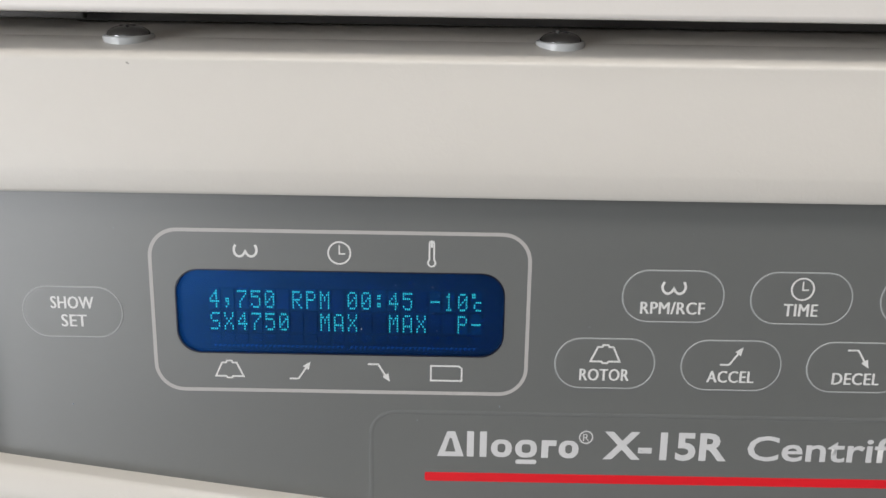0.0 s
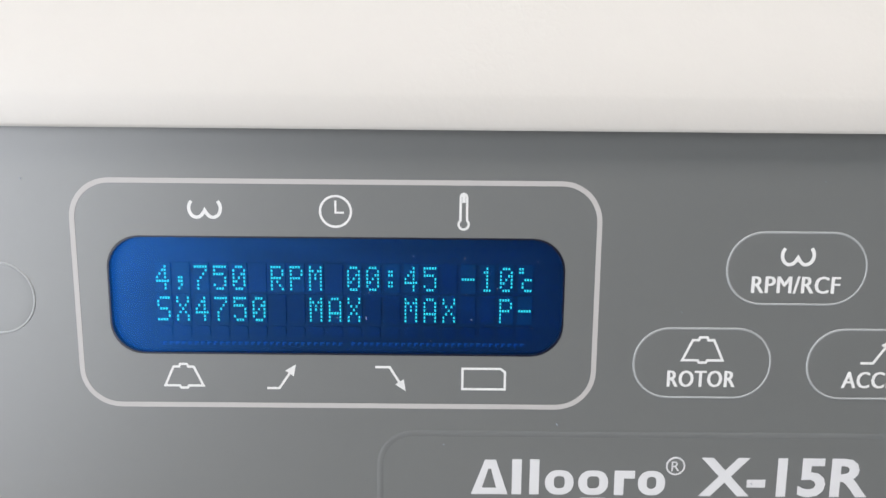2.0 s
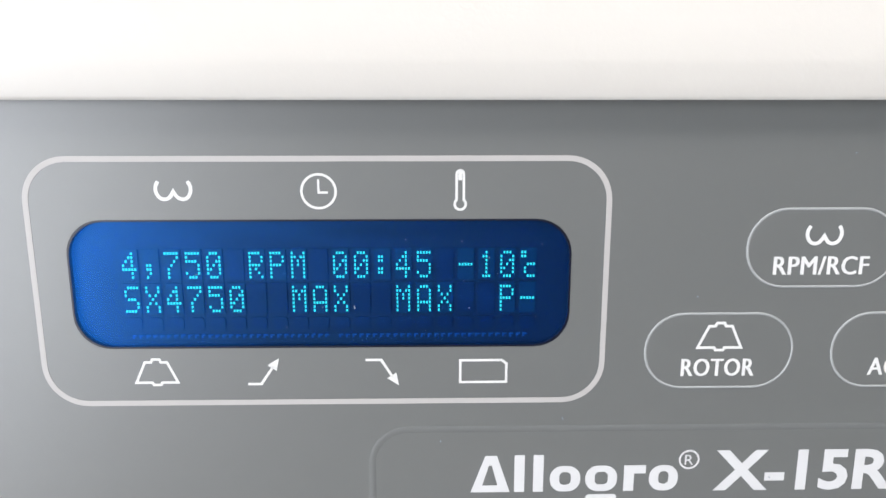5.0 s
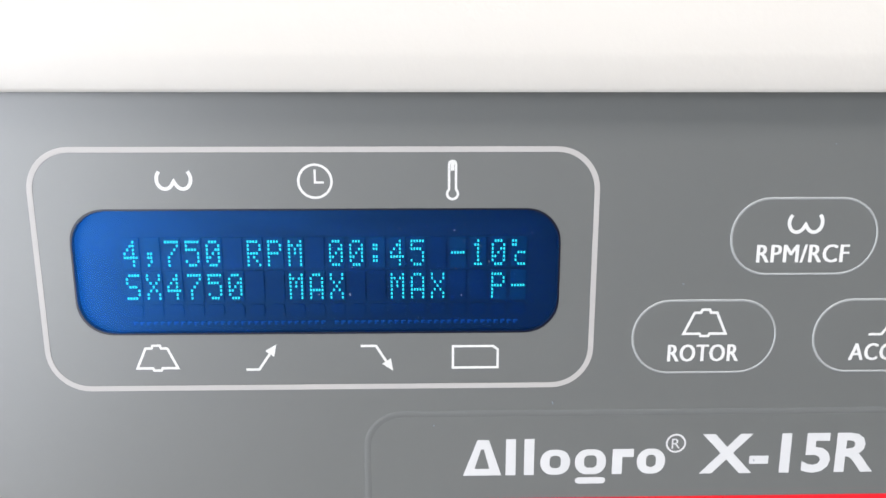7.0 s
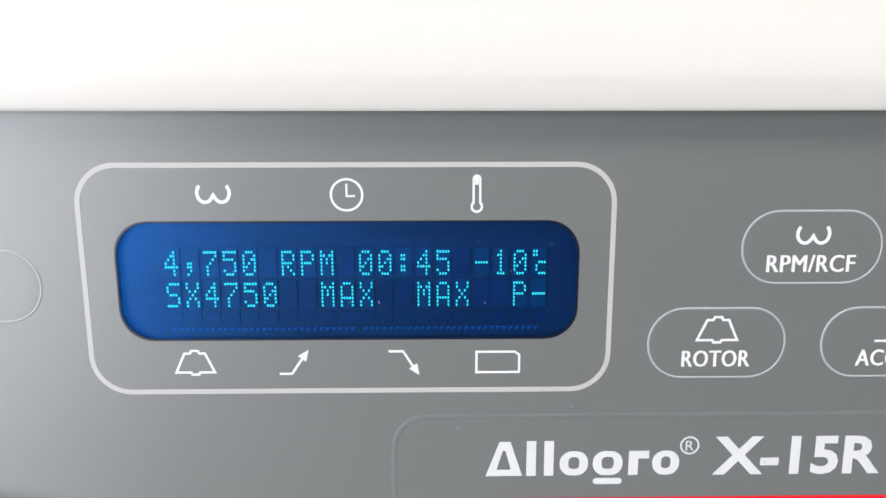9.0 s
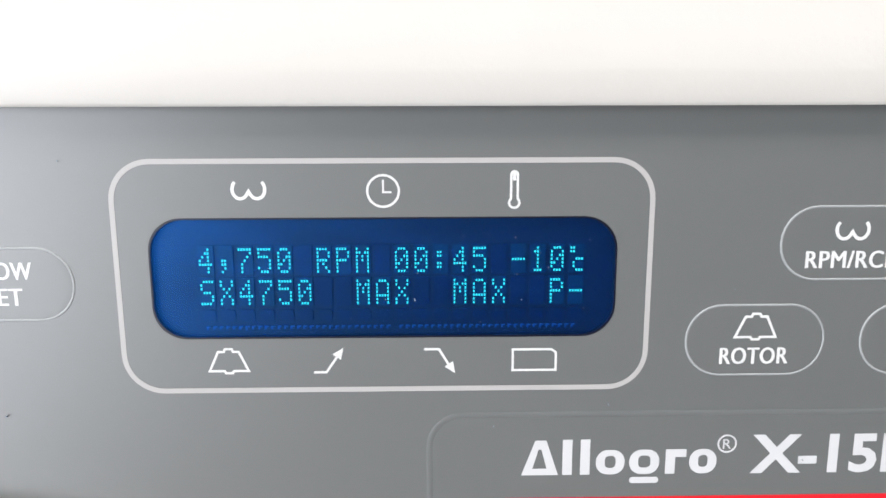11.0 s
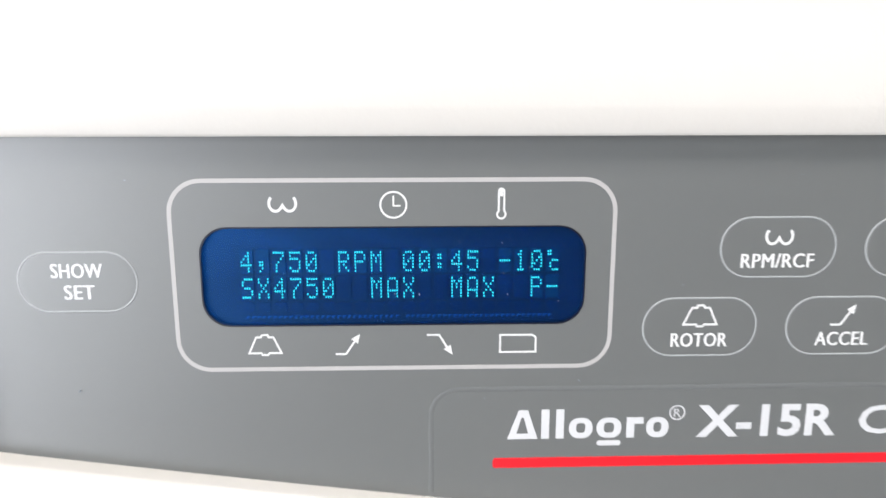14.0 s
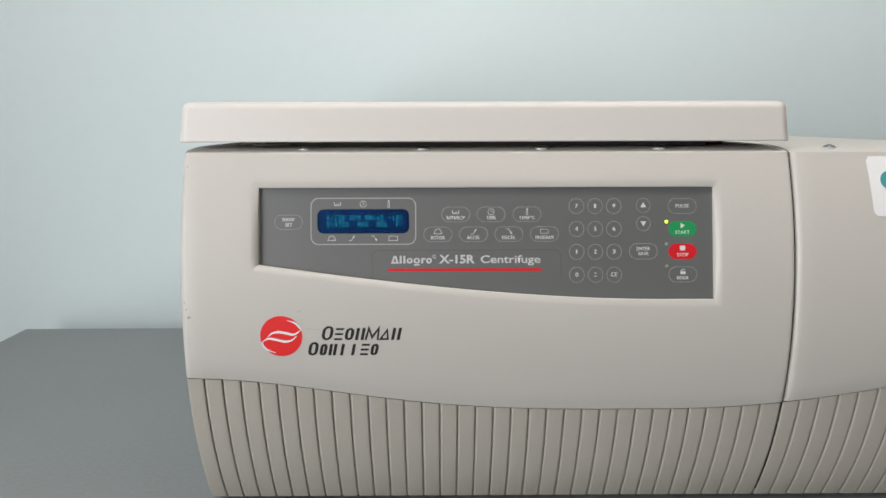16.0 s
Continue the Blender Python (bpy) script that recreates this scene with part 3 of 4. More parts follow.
for z, string in zip(LINES, TEXT):
    bm = bmesh.new()
    for i, ch in enumerate(string):
        for r, bits in enumerate(GLYPHS.get(ch, "").split()):
            for c, bit in enumerate(bits):
                if bit == "1":
                    x, zz = CX0 + CP * i + CW * c / 4 * 0.84, z - 0.0002 - (CH - 0.0006) * r / 6
                    prism(bm, [(x, zz), (x + 0.00028, zz), (x + 0.00028, zz - 0.00038), (x, zz - 0.00038)], on_tube(-0.0006), on_tube(-0.0009))
    part("display_text", bm, VFD_DOT, display, "glowing turquoise dot-matrix characters", smooth=False)
bm = bmesh.new()
prism(bm, hole, on_panel(-0.00002), on_panel(-0.0004))
bm.faces.new([bm.verts.new(P(x, 0.0004, z)) for x, z in hole])
sheet = part("display_window", bm, LENS_SHEET, display, "clear blue-tinted window", smooth=False)
sheet.visible_shadow = False
bm = bmesh.new()
rnd = random.Random(4)
for k in range(18):
    u = rnd.random() ** (0.14 if k % 5 else 0.6)
    x, z, s = WX0 + 0.003 + u * 0.0745, WZ0 + 0.0015 + rnd.random() * 0.018, rnd.uniform(0.00005, 0.00012)
    a = rnd.random() * 6.3
    l = s * rnd.choice((1, 1, 1, 2.5))
    c, sn = math.cos(a), math.sin(a)
    prism(bm, [(x + u2 * l * c - v2 * s * sn, z + u2 * l * sn + v2 * s * c) for u2, v2 in ((-1, -0.6), (0, -1), (1, -0.5), (1, 0.6), (0, 1), (-1, 0.5))], on_panel(0.00006), on_panel(0.0))
part("dust", bm, DUST, display, "small white dust specks", smooth=False, kind="stuff")

# white line round the display
bm = bmesh.new()
ring(bm, round_rect(0.045, 0.1382, -0.0498, -0.0082, 0.0072, 10), round_rect(0.0459, 0.1373, -0.0489, -0.0091, 0.0063, 10), on_panel(0.00005), on_panel(-0.0002))
part("display_frame", bm, INK_FRAME, panel, "pale printed line round the display", smooth=False)


# ---- printed signs ----
def sign_speed(cx, cz, s, top, low, w=0.0006):
    bm = bmesh.new()
    k = s / 0.0064
    pts = [(-0.0015 + 0.0014 * math.cos(radians(a)), 0.0017 * math.sin(radians(a))) for a in range(130, 321, 19)]
    pts += [(0.0, -0.0004)] + [(0.0015 + 0.0014 * math.cos(radians(a)), 0.0017 * math.sin(radians(a))) for a in range(220, 411, 19)]
    stroke(bm, [(cx + x * k, cz + z * k) for x, z in pts], w * k, top, low)
    return bm


def sign_clock(cx, cz, d, top, low, w=0.0004):
    bm = bmesh.new()
    r = d / 2
    ring(bm, circle(cx, cz, r), circle(cx, cz, r - w), top, low)
    stroke(bm, [(cx, cz + r * 0.66), (cx, cz - w / 2), (cx + r * 0.5, cz - w / 2)], w * 0.85, top, low)
    return bm


def sign_thermo(cx, cz, h, top, low, w=0.0004):
    bm = bmesh.new()
    k = h / 0.0064
    pts = [(cx + 0.00056 * k * math.cos(radians(a)), cz + 0.0026 * k + 0.00056 * k * math.sin(radians(a))) for a in range(0, 181, 30)]
    pts += [(cx + 0.0009 * k * math.cos(radians(a)), cz - 0.0022 * k + 0.0009 * k * math.sin(radians(a))) for a in range(130, 411, 28)]
    stroke(bm, pts, w * k, top, low, closed=True)
    prism(bm, [(cx - 0.0003 * k, cz + 0.0031 * k), (cx + 0.0003 * k, cz + 0.0031 * k), (cx + 0.0003 * k, cz + 0.0016 * k), (cx - 0.0003 * k, cz + 0.0016 * k)], top, low)
    return bm


def sign_rotor(cx, cz, wd, top, low, w=0.0004):
    bm = bmesh.new()
    k = wd / 0.0071
    pts = [(-0.0034, -0.0017), (-0.0018, 0.0018), (-0.0008, 0.0018), (-0.0006, 0.0023), (0.0006, 0.0023), (0.0008, 0.0018), (0.0018, 0.0018), (0.0034, -0.0017),
           (0.0008, -0.0017), (0.0006, -0.0021), (-0.0006, -0.0021), (-0.0008, -0.0017)]
    stroke(bm, [(cx + x * k, cz + z * k) for x, z in pts], w * k, top, low, closed=True)
    return bm


def sign_ramp(cx, cz, wd, up, top, low, w=0.00042):
    bm = bmesh.new()
    k, s = wd / 0.0055, 1 if up else -1
    if up:
        line, tip, way = [(-0.0027, -0.0021), (-0.0005, -0.0021), (0.0016, 0.001)], (0.0026, 0.0024), (0.58, 0.81)
    else:
        line, tip, way = [(-0.0027, 0.0021), (-0.0001, 0.0021), (0.0018, -0.001)], (0.0028, -0.0024), (0.55, -0.83)
    stroke(bm, [(cx + x * k, cz + z * k) for x, z in line], w * k, top, low)
    n = (-way[1], way[0])
    b = (tip[0] - way[0] * 0.0021, tip[1] - way[1] * 0.0021)
    prism(bm, [(cx + x * k, cz + z * k) for x, z in (tip, (b[0] + n[0] * 0.0009, b[1] + n[1] * 0.0009), (b[0] - n[0] * 0.0009, b[1] - n[1] * 0.0009))], top, low)
    return bm


def sign_card(cx, cz, wd, top, low, w=0.0004):
    bm = bmesh.new()
    k = wd / 0.0079
    stroke(bm, [(cx + x * k, cz + z * k) for x, z in ((-0.0038, -0.0019), (-0.0038, 0.0019), (0.003, 0.0019), (0.0038, 0.0013), (0.0038, -0.0019))], w * k, top, low, closed=True)
    return bm


FLAT = (on_panel(0.00005), on_panel(-0.0002))
for bm, name in ((sign_speed(0.0687, -0.0134, 0.0061, *FLAT), "speed_sign"), (sign_clock(0.0915, -0.0138, 0.0058, *FLAT), "clock_sign"),
                 (sign_thermo(0.1139, -0.0137, 0.0064, *FLAT), "thermometer_sign"), (sign_rotor(0.0637, -0.0440, 0.0072, *FLAT), "rotor_sign"),
                 (sign_ramp(0.0814, -0.044, 0.0055, True, *FLAT), "acceleration_sign"), (sign_ramp(0.101, -0.0441, 0.0055, False, *FLAT), "deceleration_sign"),
                 (sign_card(0.1179, -0.0441, 0.008, *FLAT), "card_sign")):
    part(name, bm, INK, panel, smooth=False)

# ---- keys ----
KEY_H = 0.00009


def key(cx, cz, w, h, mat=None, ring_mat=None, label="grey membrane key with a pale embossed rim"):
    """A membrane key: a low raised pad with a printed rim; it carries its own sign and words."""
    cz, h = cz - 0.0002, h + 0.0004
    r = min(w, h) / 2 * 0.98
    bm = bmesh.new()
    rows = []
    for inset, hgt in ((0.0, -0.0002), (0.0003, KEY_H * 0.6), (0.0009, KEY_H), (0.0016, KEY_H)):
        loop = round_rect(cx - w / 2 + inset, cx + w / 2 - inset, cz - h / 2 + inset, cz + h / 2 - inset, r - inset)
        rows.append([P(x, -hgt, z) for x, z in loop + loop[:1]])
    vs = grid(bm, rows)
    bm.faces.new(vs[-1][:-1])
    bmesh.ops.remove_doubles(bm, verts=bm.verts, dist=0.00002)
    pad = part("key", bm, mat or PANEL_GREY, machine, label)
    if ring_mat is not False:
        bm = bmesh.new()
        rows = []
        for inset, hgt in ((0.0001, -0.00005), (0.0002, KEY_H + 0.00002), (0.0003, KEY_H + 0.00005), (0.0004, KEY_H + 0.00005), (0.0005, KEY_H + 0.00002), (0.0006, 0.0)):
            loop = round_rect(cx - w / 2 + inset, cx + w / 2 - inset, cz - h / 2 + inset, cz + h / 2 - inset, r - inset)
            rows.append([P(x, -hgt, z) for x, z in loop + loop[:1]])
        grid(bm, rows)
        part("key_rim", bm, ring_mat or INK_RING, pad)
    return pad


TOP = (on_panel(KEY_H + 0.00005), on_panel(KEY_H - 0.00015))
LH = 0.0031
pad = key(0.0256, -0.0295, 0.0252, 0.013, label="oval grey membrane key marked SHOW SET")
words("SHOW", 0.0256, -0.0273, 0.0107, LH, pad)
words("SET", 0.0258, -0.0319, 0.0064, LH, pad)
SIGNED = (
    ("RPM/RCF", 0.173, -0.0231, 0.0158, lambda x, z: sign_speed(x, z, 0.0062, *TOP)),
    ("TIME", 0.2043, -0.0231, 0.0084, lambda x, z: sign_clock(x, z, 0.0058, *TOP)),
    ("TEMP°C", 0.236, -0.0231, 0.0142, lambda x, z: sign_thermo(x, z, 0.0056, *TOP)),
    ("ROTOR", 0.1573, -0.0406, 0.0124, lambda x, z: sign_rotor(x, z, 0.0076, *TOP)),
    ("ACCEL", 0.1887, -0.0406, 0.0118, lambda x, z: sign_ramp(x, z, 0.0056, True, *TOP)),
    ("DECEL", 0.2199, -0.0406, 0.0118, lambda x, z: sign_ramp(x, z, 0.0056, False, *TOP)),
    ("PROGRAM", 0.2513, -0.0406, 0.0158, lambda x, z: sign_card(x, z, 0.0072, *TOP)),
)
for word, x, z, w, draw in SIGNED:
    pad = key(x, z, 0.0254, 0.0132, label=f"oval grey membrane key marked {word}")
    part("key_sign", draw(x, z + 0.0022), INK, pad, smooth=False)
    words(word, x, z - 0.0031, w, LH, pad)
for r, row in enumerate(("789", "456", "123", "0*C")):
    for c, ch in enumerate(row):
        x, z = 0.2797 + 0.0165 * c, -0.0161 - 0.0202 * r
        pad = key(x, z, 0.0136, 0.0136, label="round grey membrane key of the number pad")
        if ch == "C":
            words("CE", x, z, 0.0056, 0.0036, pad)
        elif ch == "*":
            bm = bmesh.new()
            for dz, wd in ((0.0013, 0.0016), (-0.0014, 0.0018)):
                stroke(bm, [(x - wd / 2, z + dz), (x + wd / 2, z + dz)], 0.0007, *TOP)
            part("caption", bm, INK, pad, smooth=False)
        else:
            words(ch, x, z, 0.0011 if ch == "1" else 0.0025, 0.0036, pad)
for z, s in ((-0.0156, 1), (-0.0318, -1)):
    pad = key(0.3388, z, 0.0128, 0.0128, label="round grey membrane key with a white arrow")
    bm = bmesh.new()
    prism(bm, [(0.3388 - 0.0026, z - 0.0019 * s), (0.3388 + 0.0026, z - 0.0019 * s), (0.3388, z + 0.0027 * s)], *TOP)
    part("key_sign", bm, INK, pad, smooth=False)
pad = key(0.3386, -0.0562, 0.0254, 0.0138, label="oval grey membrane key marked ENTER SAVE")
words("ENTER", 0.3386, -0.054, 0.0118, 0.0031, pad)
words("SAVE", 0.3386, -0.0583, 0.0092, 0.0031, pad)
pad = key(0.3733, -0.0163, 0.0256, 0.0136, label="oval grey membrane key marked PULSE")
words("PULSE", 0.3733, -0.0163, 0.0118, LH, pad)
pad = key(0.3733, -0.0365, 0.0254, 0.0138, GREEN, False, "oval green membrane key marked START")
words("START", 0.3733, -0.0396, 0.0128, LH, pad)
bm = bmesh.new()
prism(bm, [(0.3717, -0.0312), (0.3717, -0.0362), (0.3757, -0.0337)], *TOP)
part("key_sign", bm, INK, pad, smooth=False)
pad = key(0.3733, -0.0564, 0.0254, 0.0138, RED, False, "oval red membrane key marked STOP")
words("STOP", 0.3733, -0.0595, 0.0102, LH, pad)
bm = bmesh.new()
prism(bm, [(0.371, -0.0515), (0.3756, -0.0515), (0.3756, -0.0558), (0.371, -0.0558)], *TOP)
part("key_sign", bm, INK, pad, smooth=False)
pad = key(0.3733, -0.0767, 0.0254, 0.0136, label="oval grey membrane key marked DOOR")
words("DOOR", 0.3733, -0.0799, 0.0102, 0.003, pad)
bm = bmesh.new()
prism(bm, [(0.3712, -0.0766), (0.3757, -0.0766), (0.3757, -0.0742), (0.3712, -0.0742)], *TOP)
stroke(bm, [(0.371, -0.0738), (0.3752, -0.0718)], 0.0007, *TOP)
part("key_sign", bm, INK, pad, smooth=False)
for z, mat, label in ((-0.0303, LED_ON, "lit yellow-green indicator lamp"), (-0.0502, LED_OFF, "unlit indicator lamp"), (-0.0698, LED_OFF, "unlit indicator lamp")):
    bm = bmesh.new()
    rows = []
    for r, h in ((0.0016, -0.0002), (0.0015, 0.0004), (0.0011, 0.0008), (0.0005, 0.001)):
        loop = circle(0.3593, z, r, 16)
        rows.append([P(x, -h, q) for x, q in loop + loop[:1]])
    vs = grid(bm, rows)
    bm.faces.new(vs[-1][:-1])
    bmesh.ops.remove_doubles(bm, verts=bm.verts, dist=0.00002)
    part("indicator_lamp", bm, mat, panel, label)

# ---- name field: embossed border, words, red bar ----
bm = bmesh.new()
rows = []
for off, hgt in ((0.0, -0.00003), (0.0003, 0.00004), (0.0007, 0.00006), (0.0011, 0.00004), (0.0014, -0.00003)):
    r = 0.0068 - off
    line = [(0.0984 + off, -0.079)] + [(0.1052 - r * math.cos(radians(a)), -0.0607 + r * math.sin(radians(a))) for a in range(0, 91, 10)]
    line += [(0.2598 + r * math.sin(radians(a)), -0.0607 + r * math.cos(radians(a))) for a in range(0, 91, 10)] + [(0.2666 - off, -0.079)]
    rows.append([P(x, -hgt, z) for x, z in line])
grid(bm, rows)
part("name_border", bm, PLATE_GREY, panel, "low embossed ridge round the name")
NB, NT = -0.0664, -0.0596
NX = 0.1163


XH = NB + 0.0048
k = 0.000126


def name_shape(outer, inner=None):
    bm = bmesh.new()
    if inner:
        ring(bm, outer, inner, *FLAT)
    else:
        prism(bm, outer, *FLAT)
    part("maker_shape", bm, NAME_INK, panel, "plain white printed shape", smooth=False)


name_shape([(NX - 3 * k, NB), (NX + 51 * k, NB), (NX + 33 * k, NT), (NX + 17 * k, NT)], [(NX + 13 * k, NB + 10 * k), (NX + 34 * k, NB + 10 * k), (NX + 26 * k, NT - 14 * k), (NX + 22 * k, NT - 14 * k)])
for a, b in ((57, 71), (83, 97)):
    name_shape([(NX + a * k, NB), (NX + b * k, NB), (NX + b * k, NT + 0.0001), (NX + a * k, NT + 0.0001)])
for a, b in ((106, 148), (155, 199), (243, 283)):
    name_shape(round_rect(NX + a * k, NX + b * k, NB, XH, 0.0022, 6), round_rect(NX + (a + 13) * k, NX + (b - 13) * k, NB + 10 * k, XH - 9 * k, 0.0008, 6))
name_shape(round_rect(NX + 156 * k, NX + 199 * k, NB - 0.0018, NB - 0.0006, 0.0006, 3))
name_shape([(NX + 208 * k, NB), (NX + 222 * k, NB), (NX + 222 * k, XH - 12 * k), (NX + 238 * k, XH - 12 * k), (NX + 238 * k, XH), (NX + 208 * k, XH)])
bm = bmesh.new()
ring(bm, circle(NX + 297 * k, NT - 0.001, 0.0018, 20), circle(NX + 297 * k, NT - 0.001, 0.0015, 20), *FLAT)
part("maker_shape", bm, NAME_INK, panel, "plain white printed ring", smooth=False)
part("caption", text_bm("R", NX + 291 * k, NX + 303 * k, NT - 0.002, NT - 0.0001, on_panel, 0.00004, 0.0), NAME_INK, panel, smooth=False)
part("caption", text_bm("X-15R", 0.1582, 0.1897, NB - 0.0002, NT + 0.0007, on_panel, 0.00004, 0.03), NAME_INK, panel, smooth=False)
part("caption", text_bm("Centrifuge", 0.1949, 0.2477, NB - 0.002, NT + 0.0002, on_panel, 0.00004, 0.014), NAME_INK, panel, smooth=False)
bm = bmesh.new()
prism(bm, round_rect(0.1128, 0.2488, -0.0733, -0.0709, 0.0005, 3), *FLAT)
part("red_bar", bm, RED, panel, "red printed bar", smooth=False)

# ---- maker's sign on the front ----
SKIN = (on_front(0.0001), on_front(-0.0006))
bm = bmesh.new()
LCX, LCZ, LR = 0.0195, -0.1298, 0.0185


def clip_disc(bm, n=20):
    """A disc laid on the bowed front, in strips."""
    rows = []
    for i in range(n + 1):
        z = LCZ - LR * 0.97 * math.cos(math.pi * i / n)
        half = LR * math.sin(math.pi * i / n)
        rows.append([on_front(0.00012)(LCX + half * (2 * j / 10 - 1), z) for j in range(11)])
    grid(bm, rows)


clip_disc(bm)
bmesh.ops.remove_doubles(bm, verts=bm.verts, dist=0.00002)
part("maker_disc", bm, LOGO_RED, fascia, "round red printed disc")


def smooth_line(pts, n=8):
    """Catmull-Rom through rows of numbers."""
    rows = [pts[0]] + list(pts) + [pts[-1]]
    out = []
    for a, b, c, d in zip(rows, rows[1:], rows[2:], rows[3:]):
        for k in range(n):
            t = k / n
            out.append([0.5 * (2 * q + (r - p) * t + (2 * p - 5 * q + 4 * r - w) * t * t + (3 * q - p - 3 * r + w) * t**3) for p, q, r, w in zip(a, b, c, d)])
    return out + [list(pts[-1])]


SWASHES = (  # along, up, half width, in radii of the disc
    ((-0.65, -0.04, 0.012), (-0.42, 0.14, 0.04), (-0.12, 0.2, 0.058), (0.25, 0.14, 0.06), (0.6, 0.08, 0.05), (0.93, 0.28, 0.01)),
    ((-0.92, -0.28, 0.01), (-0.62, -0.12, 0.042), (-0.25, -0.17, 0.058), (0.15, -0.26, 0.058), (0.48, -0.2, 0.04), (0.74, 0.02, 0.01)),
    ((0.93, 0.28, 0.015), (0.84, 0.46, 0.04), (0.64, 0.64, 0.035), (0.3, 0.76, 0.012)),
    ((-0.92, -0.28, 0.015), (-0.84, -0.5, 0.04), (-0.64, -0.68, 0.035), (-0.3, -0.8, 0.012)),
)
for swash in SWASHES:
    bm = bmesh.new()
    line = smooth_line(swash)
    up, dn = [], []
    for k, (u, v, h) in enumerate(line):
        p, q = line[max(0, k - 1)], line[min(len(line) - 1, k + 1)]
        t = Vector((q[0] - p[0], q[1] - p[1])).normalized()
        for side, row in ((1, up), (-1, dn)):
            row.append(on_front(0.00022)(LCX + LR * (u - t.y * h * side), LCZ + LR * (v + t.x * h * side)))
    grid(bm, [up, dn])
    part("maker_swash", bm, PAPER, fascia, "white printed swash", smooth=False)


def lean(x0, z0, pts):
    return [(x + 0.22 * (z - z0), z) for x, z in pts]


def printed_shape(kind, x0, x1, z0, z1):
    """A plain leaning shape the size of one printed sign: oval, bars, posts, wedge or zigzag."""
    bm = bmesh.new()
    w = 0.0027
    xm, zm = (x0 + x1) / 2, (z0 + z1) / 2
    if kind == "oval":
        r = min(x1 - x0, z1 - z0) * 0.47
        ring(bm, lean(x0, z0, round_rect(x0, x1, z0, z1, r, 6)), lean(x0, z0, round_rect(x0 + w, x1 - w, z0 + 0.0014, z1 - 0.0014, r - 0.0015, 6)), *SKIN)
    elif kind == "bars":
        for z in (z0, zm - 0.0009, z1 - 0.0018):
            prism(bm, lean(x0, z0, [(x0, z), (x1, z), (x1, z + 0.0018), (x0, z + 0.0018)]), *SKIN)
    elif kind == "posts":
        for x in (x0, x1 - w):
            prism(bm, lean(x0, z0, [(x, z0), (x + w, z0), (x + w, z1), (x, z1)]), *SKIN)
    elif kind == "post":
        prism(bm, lean(x0, z0, [(xm - w / 2, z0), (xm + w / 2, z0), (xm + w / 2, z1), (xm - w / 2, z1)]), *SKIN)
    elif kind == "wedge":
        ring(bm, lean(x0, z0, [(x0 - 0.001, z0), (x1, z0), (xm + 0.001, z1)]), lean(x0, z0, [(x0 + 0.002, z0 + 0.0016), (x1 - 0.0022, z0 + 0.0016), (xm + 0.0006, z1 - 0.0036)]), *SKIN)
    else:
        stroke(bm, lean(x0, z0, [(x0, z0), (x0 + 0.001, z1 - 0.0004), (xm, z0 + 0.0024), (x1 - 0.001, z1 - 0.0004), (x1, z0)]), 0.0019, *SKIN)
    return bm


for x0, x1, z0, z1, kinds in ((0.0535, 0.1245, -0.1335, -0.121, ("oval", "bars", "oval", "posts", "zigzag", "wedge", "posts")), (0.0412, 0.1045, -0.1472, -0.1352, ("oval", "oval", "posts", "post", "post", "bars", "oval"))):
    edges = [0.0]
    for c in range(7):
        edges.append(edges[-1] + (1.15, 0.9, 0.95, 0.95, 1.25, 1.0, 0.95)[c])
    for c, kind in enumerate(kinds):
        big = 1.0 if c == 0 else 0.86
        xa, xb = (x0 + (x1 - x0) * edges[q] / edges[-1] for q in (c, c + 1))
        part("maker_shape", printed_shape(kind, xa + 0.0006, xb - 0.0012, z0, z0 + (z1 - z0) * big), BLACK_INK, fascia, "plain black printed shape", smooth=False)

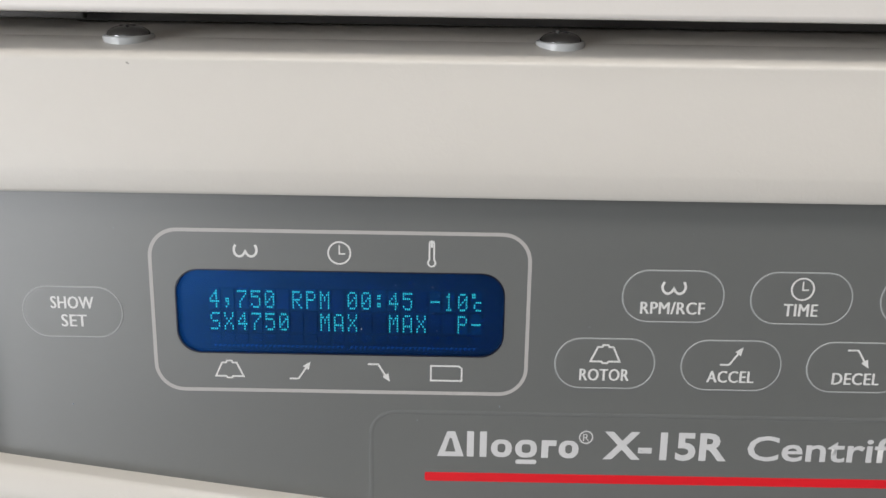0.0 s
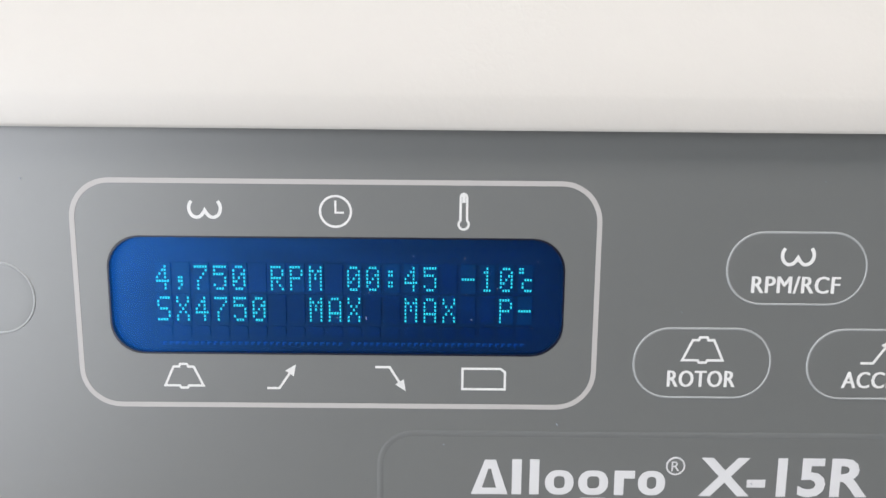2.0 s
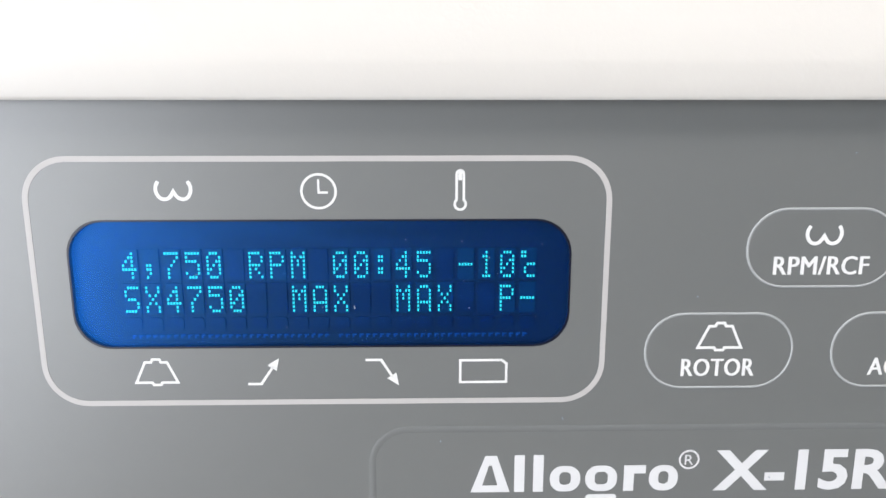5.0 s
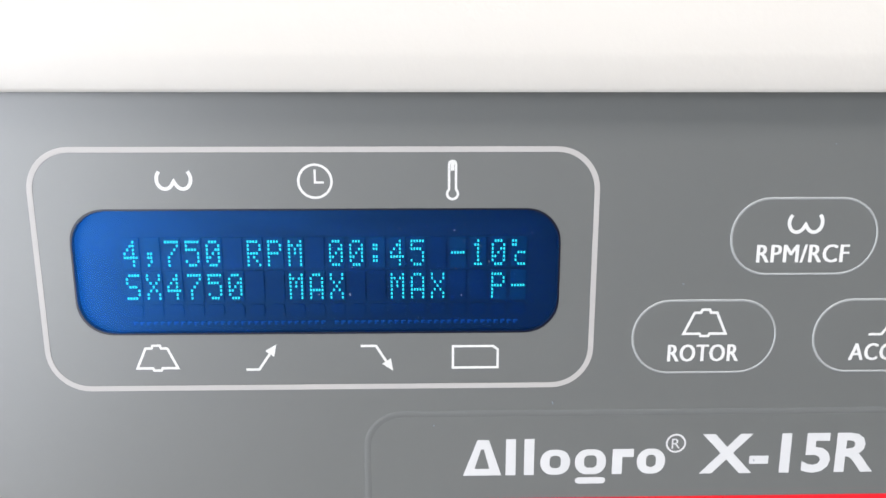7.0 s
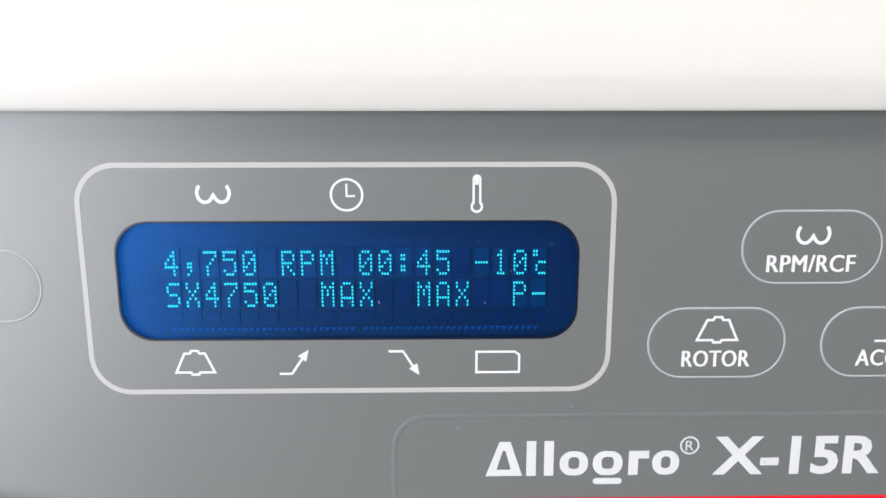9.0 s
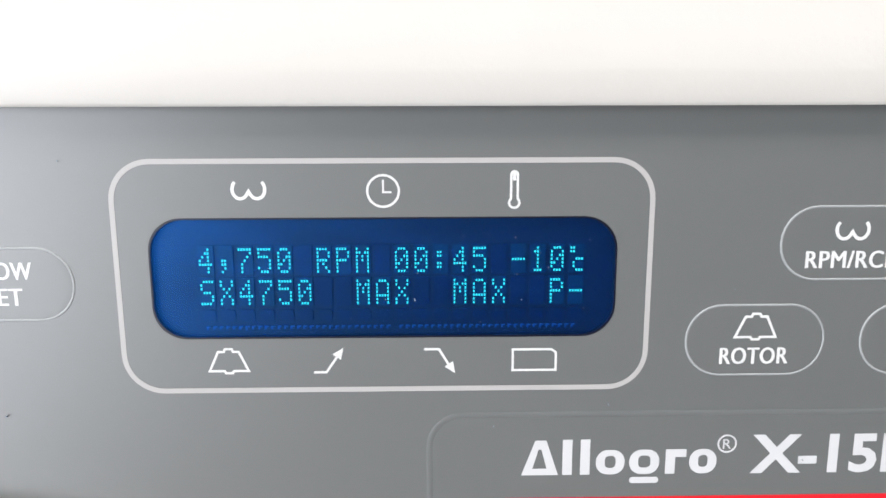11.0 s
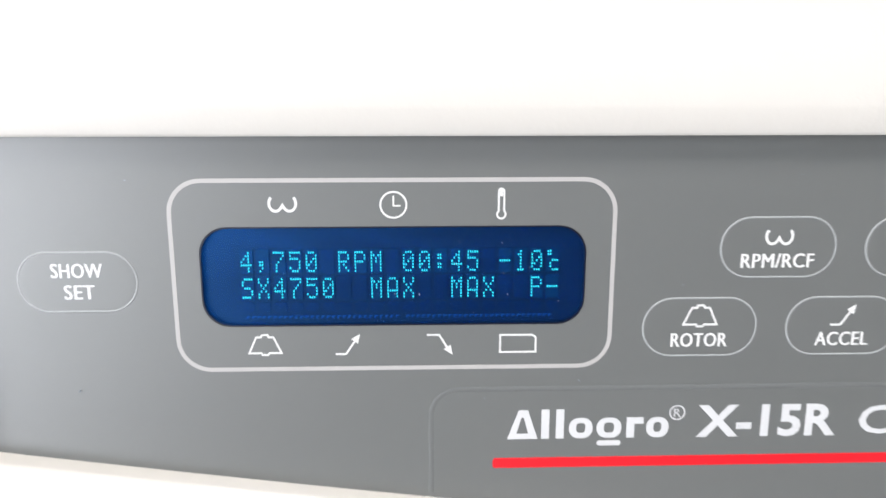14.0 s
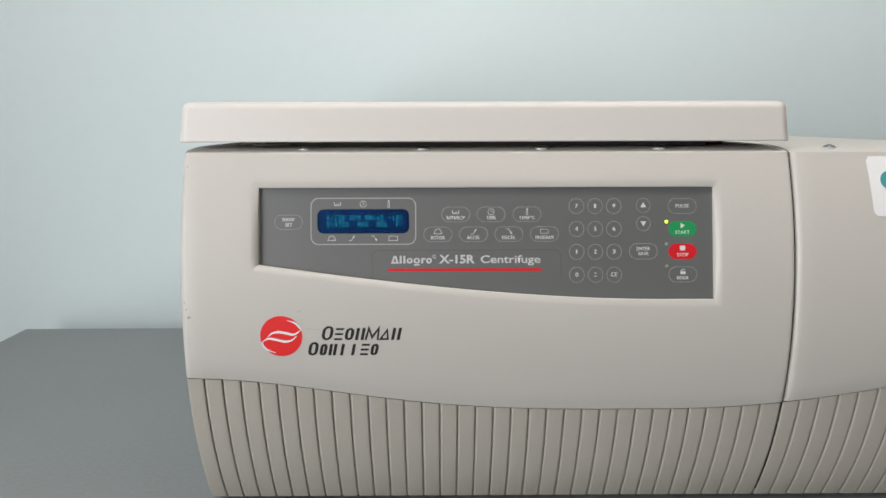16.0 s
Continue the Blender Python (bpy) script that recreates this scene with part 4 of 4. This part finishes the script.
# sticker on the cooling cover
bm = bmesh.new()
rows = []
for z in [0.0272 - 0.054 * k / 14 for k in range(15)]:
    end = min(0.0272 - z, z + 0.0268)
    cut = 0.0 if end >= 0.003 else 0.003 - math.sqrt(max(0.0, 0.003**2 - (0.003 - end) ** 2))
    x = 0.5362 + 0.003 * (0.0272 - z) / 0.054 + cut
    rows.append([on_front(0.0004)(x + (0.05 - 2 * cut) * k / 6, z) for k in range(7)])
grid(bm, rows)
part("sticker", bm, PAPER, cool_cover, "white rectangular sticker with a teal print")
bm = bmesh.new()
prism(bm, circle(0.5555, 0.0055, 0.0085, 24), on_front(0.0008), on_front(-0.0002))
part("sticker_print", bm, TEAL, cool_cover, smooth=False)

# scuffs on the front
bm = bmesh.new()
for x, z, l, w, a in ((0.0425, 0.0302, 0.0011, 0.0005, -35), (-0.0635, 0.0195, 0.0016, 0.0012, 80), (-0.0625, -0.106, 0.0022, 0.0012, 20), (-0.0605, -0.113, 0.004, 0.002, 10), (-0.064, -0.1, 0.0015, 0.001, 60), (0.0365, -0.1075, 0.008, 0.0003, 25), (0.047, -0.1235, 0.016, 0.0003, -4)):
    c, s = math.cos(radians(a)), math.sin(radians(a))
    prism(bm, [(x + u * l * c - v * w * s, z + u * l * s + v * w * c) for u, v in ((-0.5, -0.2), (-0.1, -0.5), (0.5, -0.1), (0.3, 0.4), (-0.2, 0.5))], on_front(0.00005), on_front(-0.0006))
part("scuff", bm, SCUFF, fascia, "small grey scuff marks", smooth=False, kind="stuff")

bm = bmesh.new()
rnd = random.Random(21)
for k in range(14):
    x, z, s = rnd.uniform(0.004, 0.27), rnd.uniform(-0.066, -0.004), rnd.uniform(0.00005, 0.00011)
    if z < panel_low(x) + 0.003 or (0.045 < x < 0.138 and -0.05 < z < -0.008):
        continue
    a = rnd.random() * 6.3
    l = s * rnd.choice((1, 1, 2))
    prism(bm, [(x + u * l * math.cos(a) - v * s * math.sin(a), z + u * l * math.sin(a) + v * s * math.cos(a)) for u, v in ((-1, -0.6), (0, -1), (1, -0.5), (1, 0.6), (0, 1), (-1, 0.5))], on_panel(0.0005), on_panel(0.0001))
part("dust", bm, DUST, panel, "scattered pale dust specks", smooth=False, kind="stuff")

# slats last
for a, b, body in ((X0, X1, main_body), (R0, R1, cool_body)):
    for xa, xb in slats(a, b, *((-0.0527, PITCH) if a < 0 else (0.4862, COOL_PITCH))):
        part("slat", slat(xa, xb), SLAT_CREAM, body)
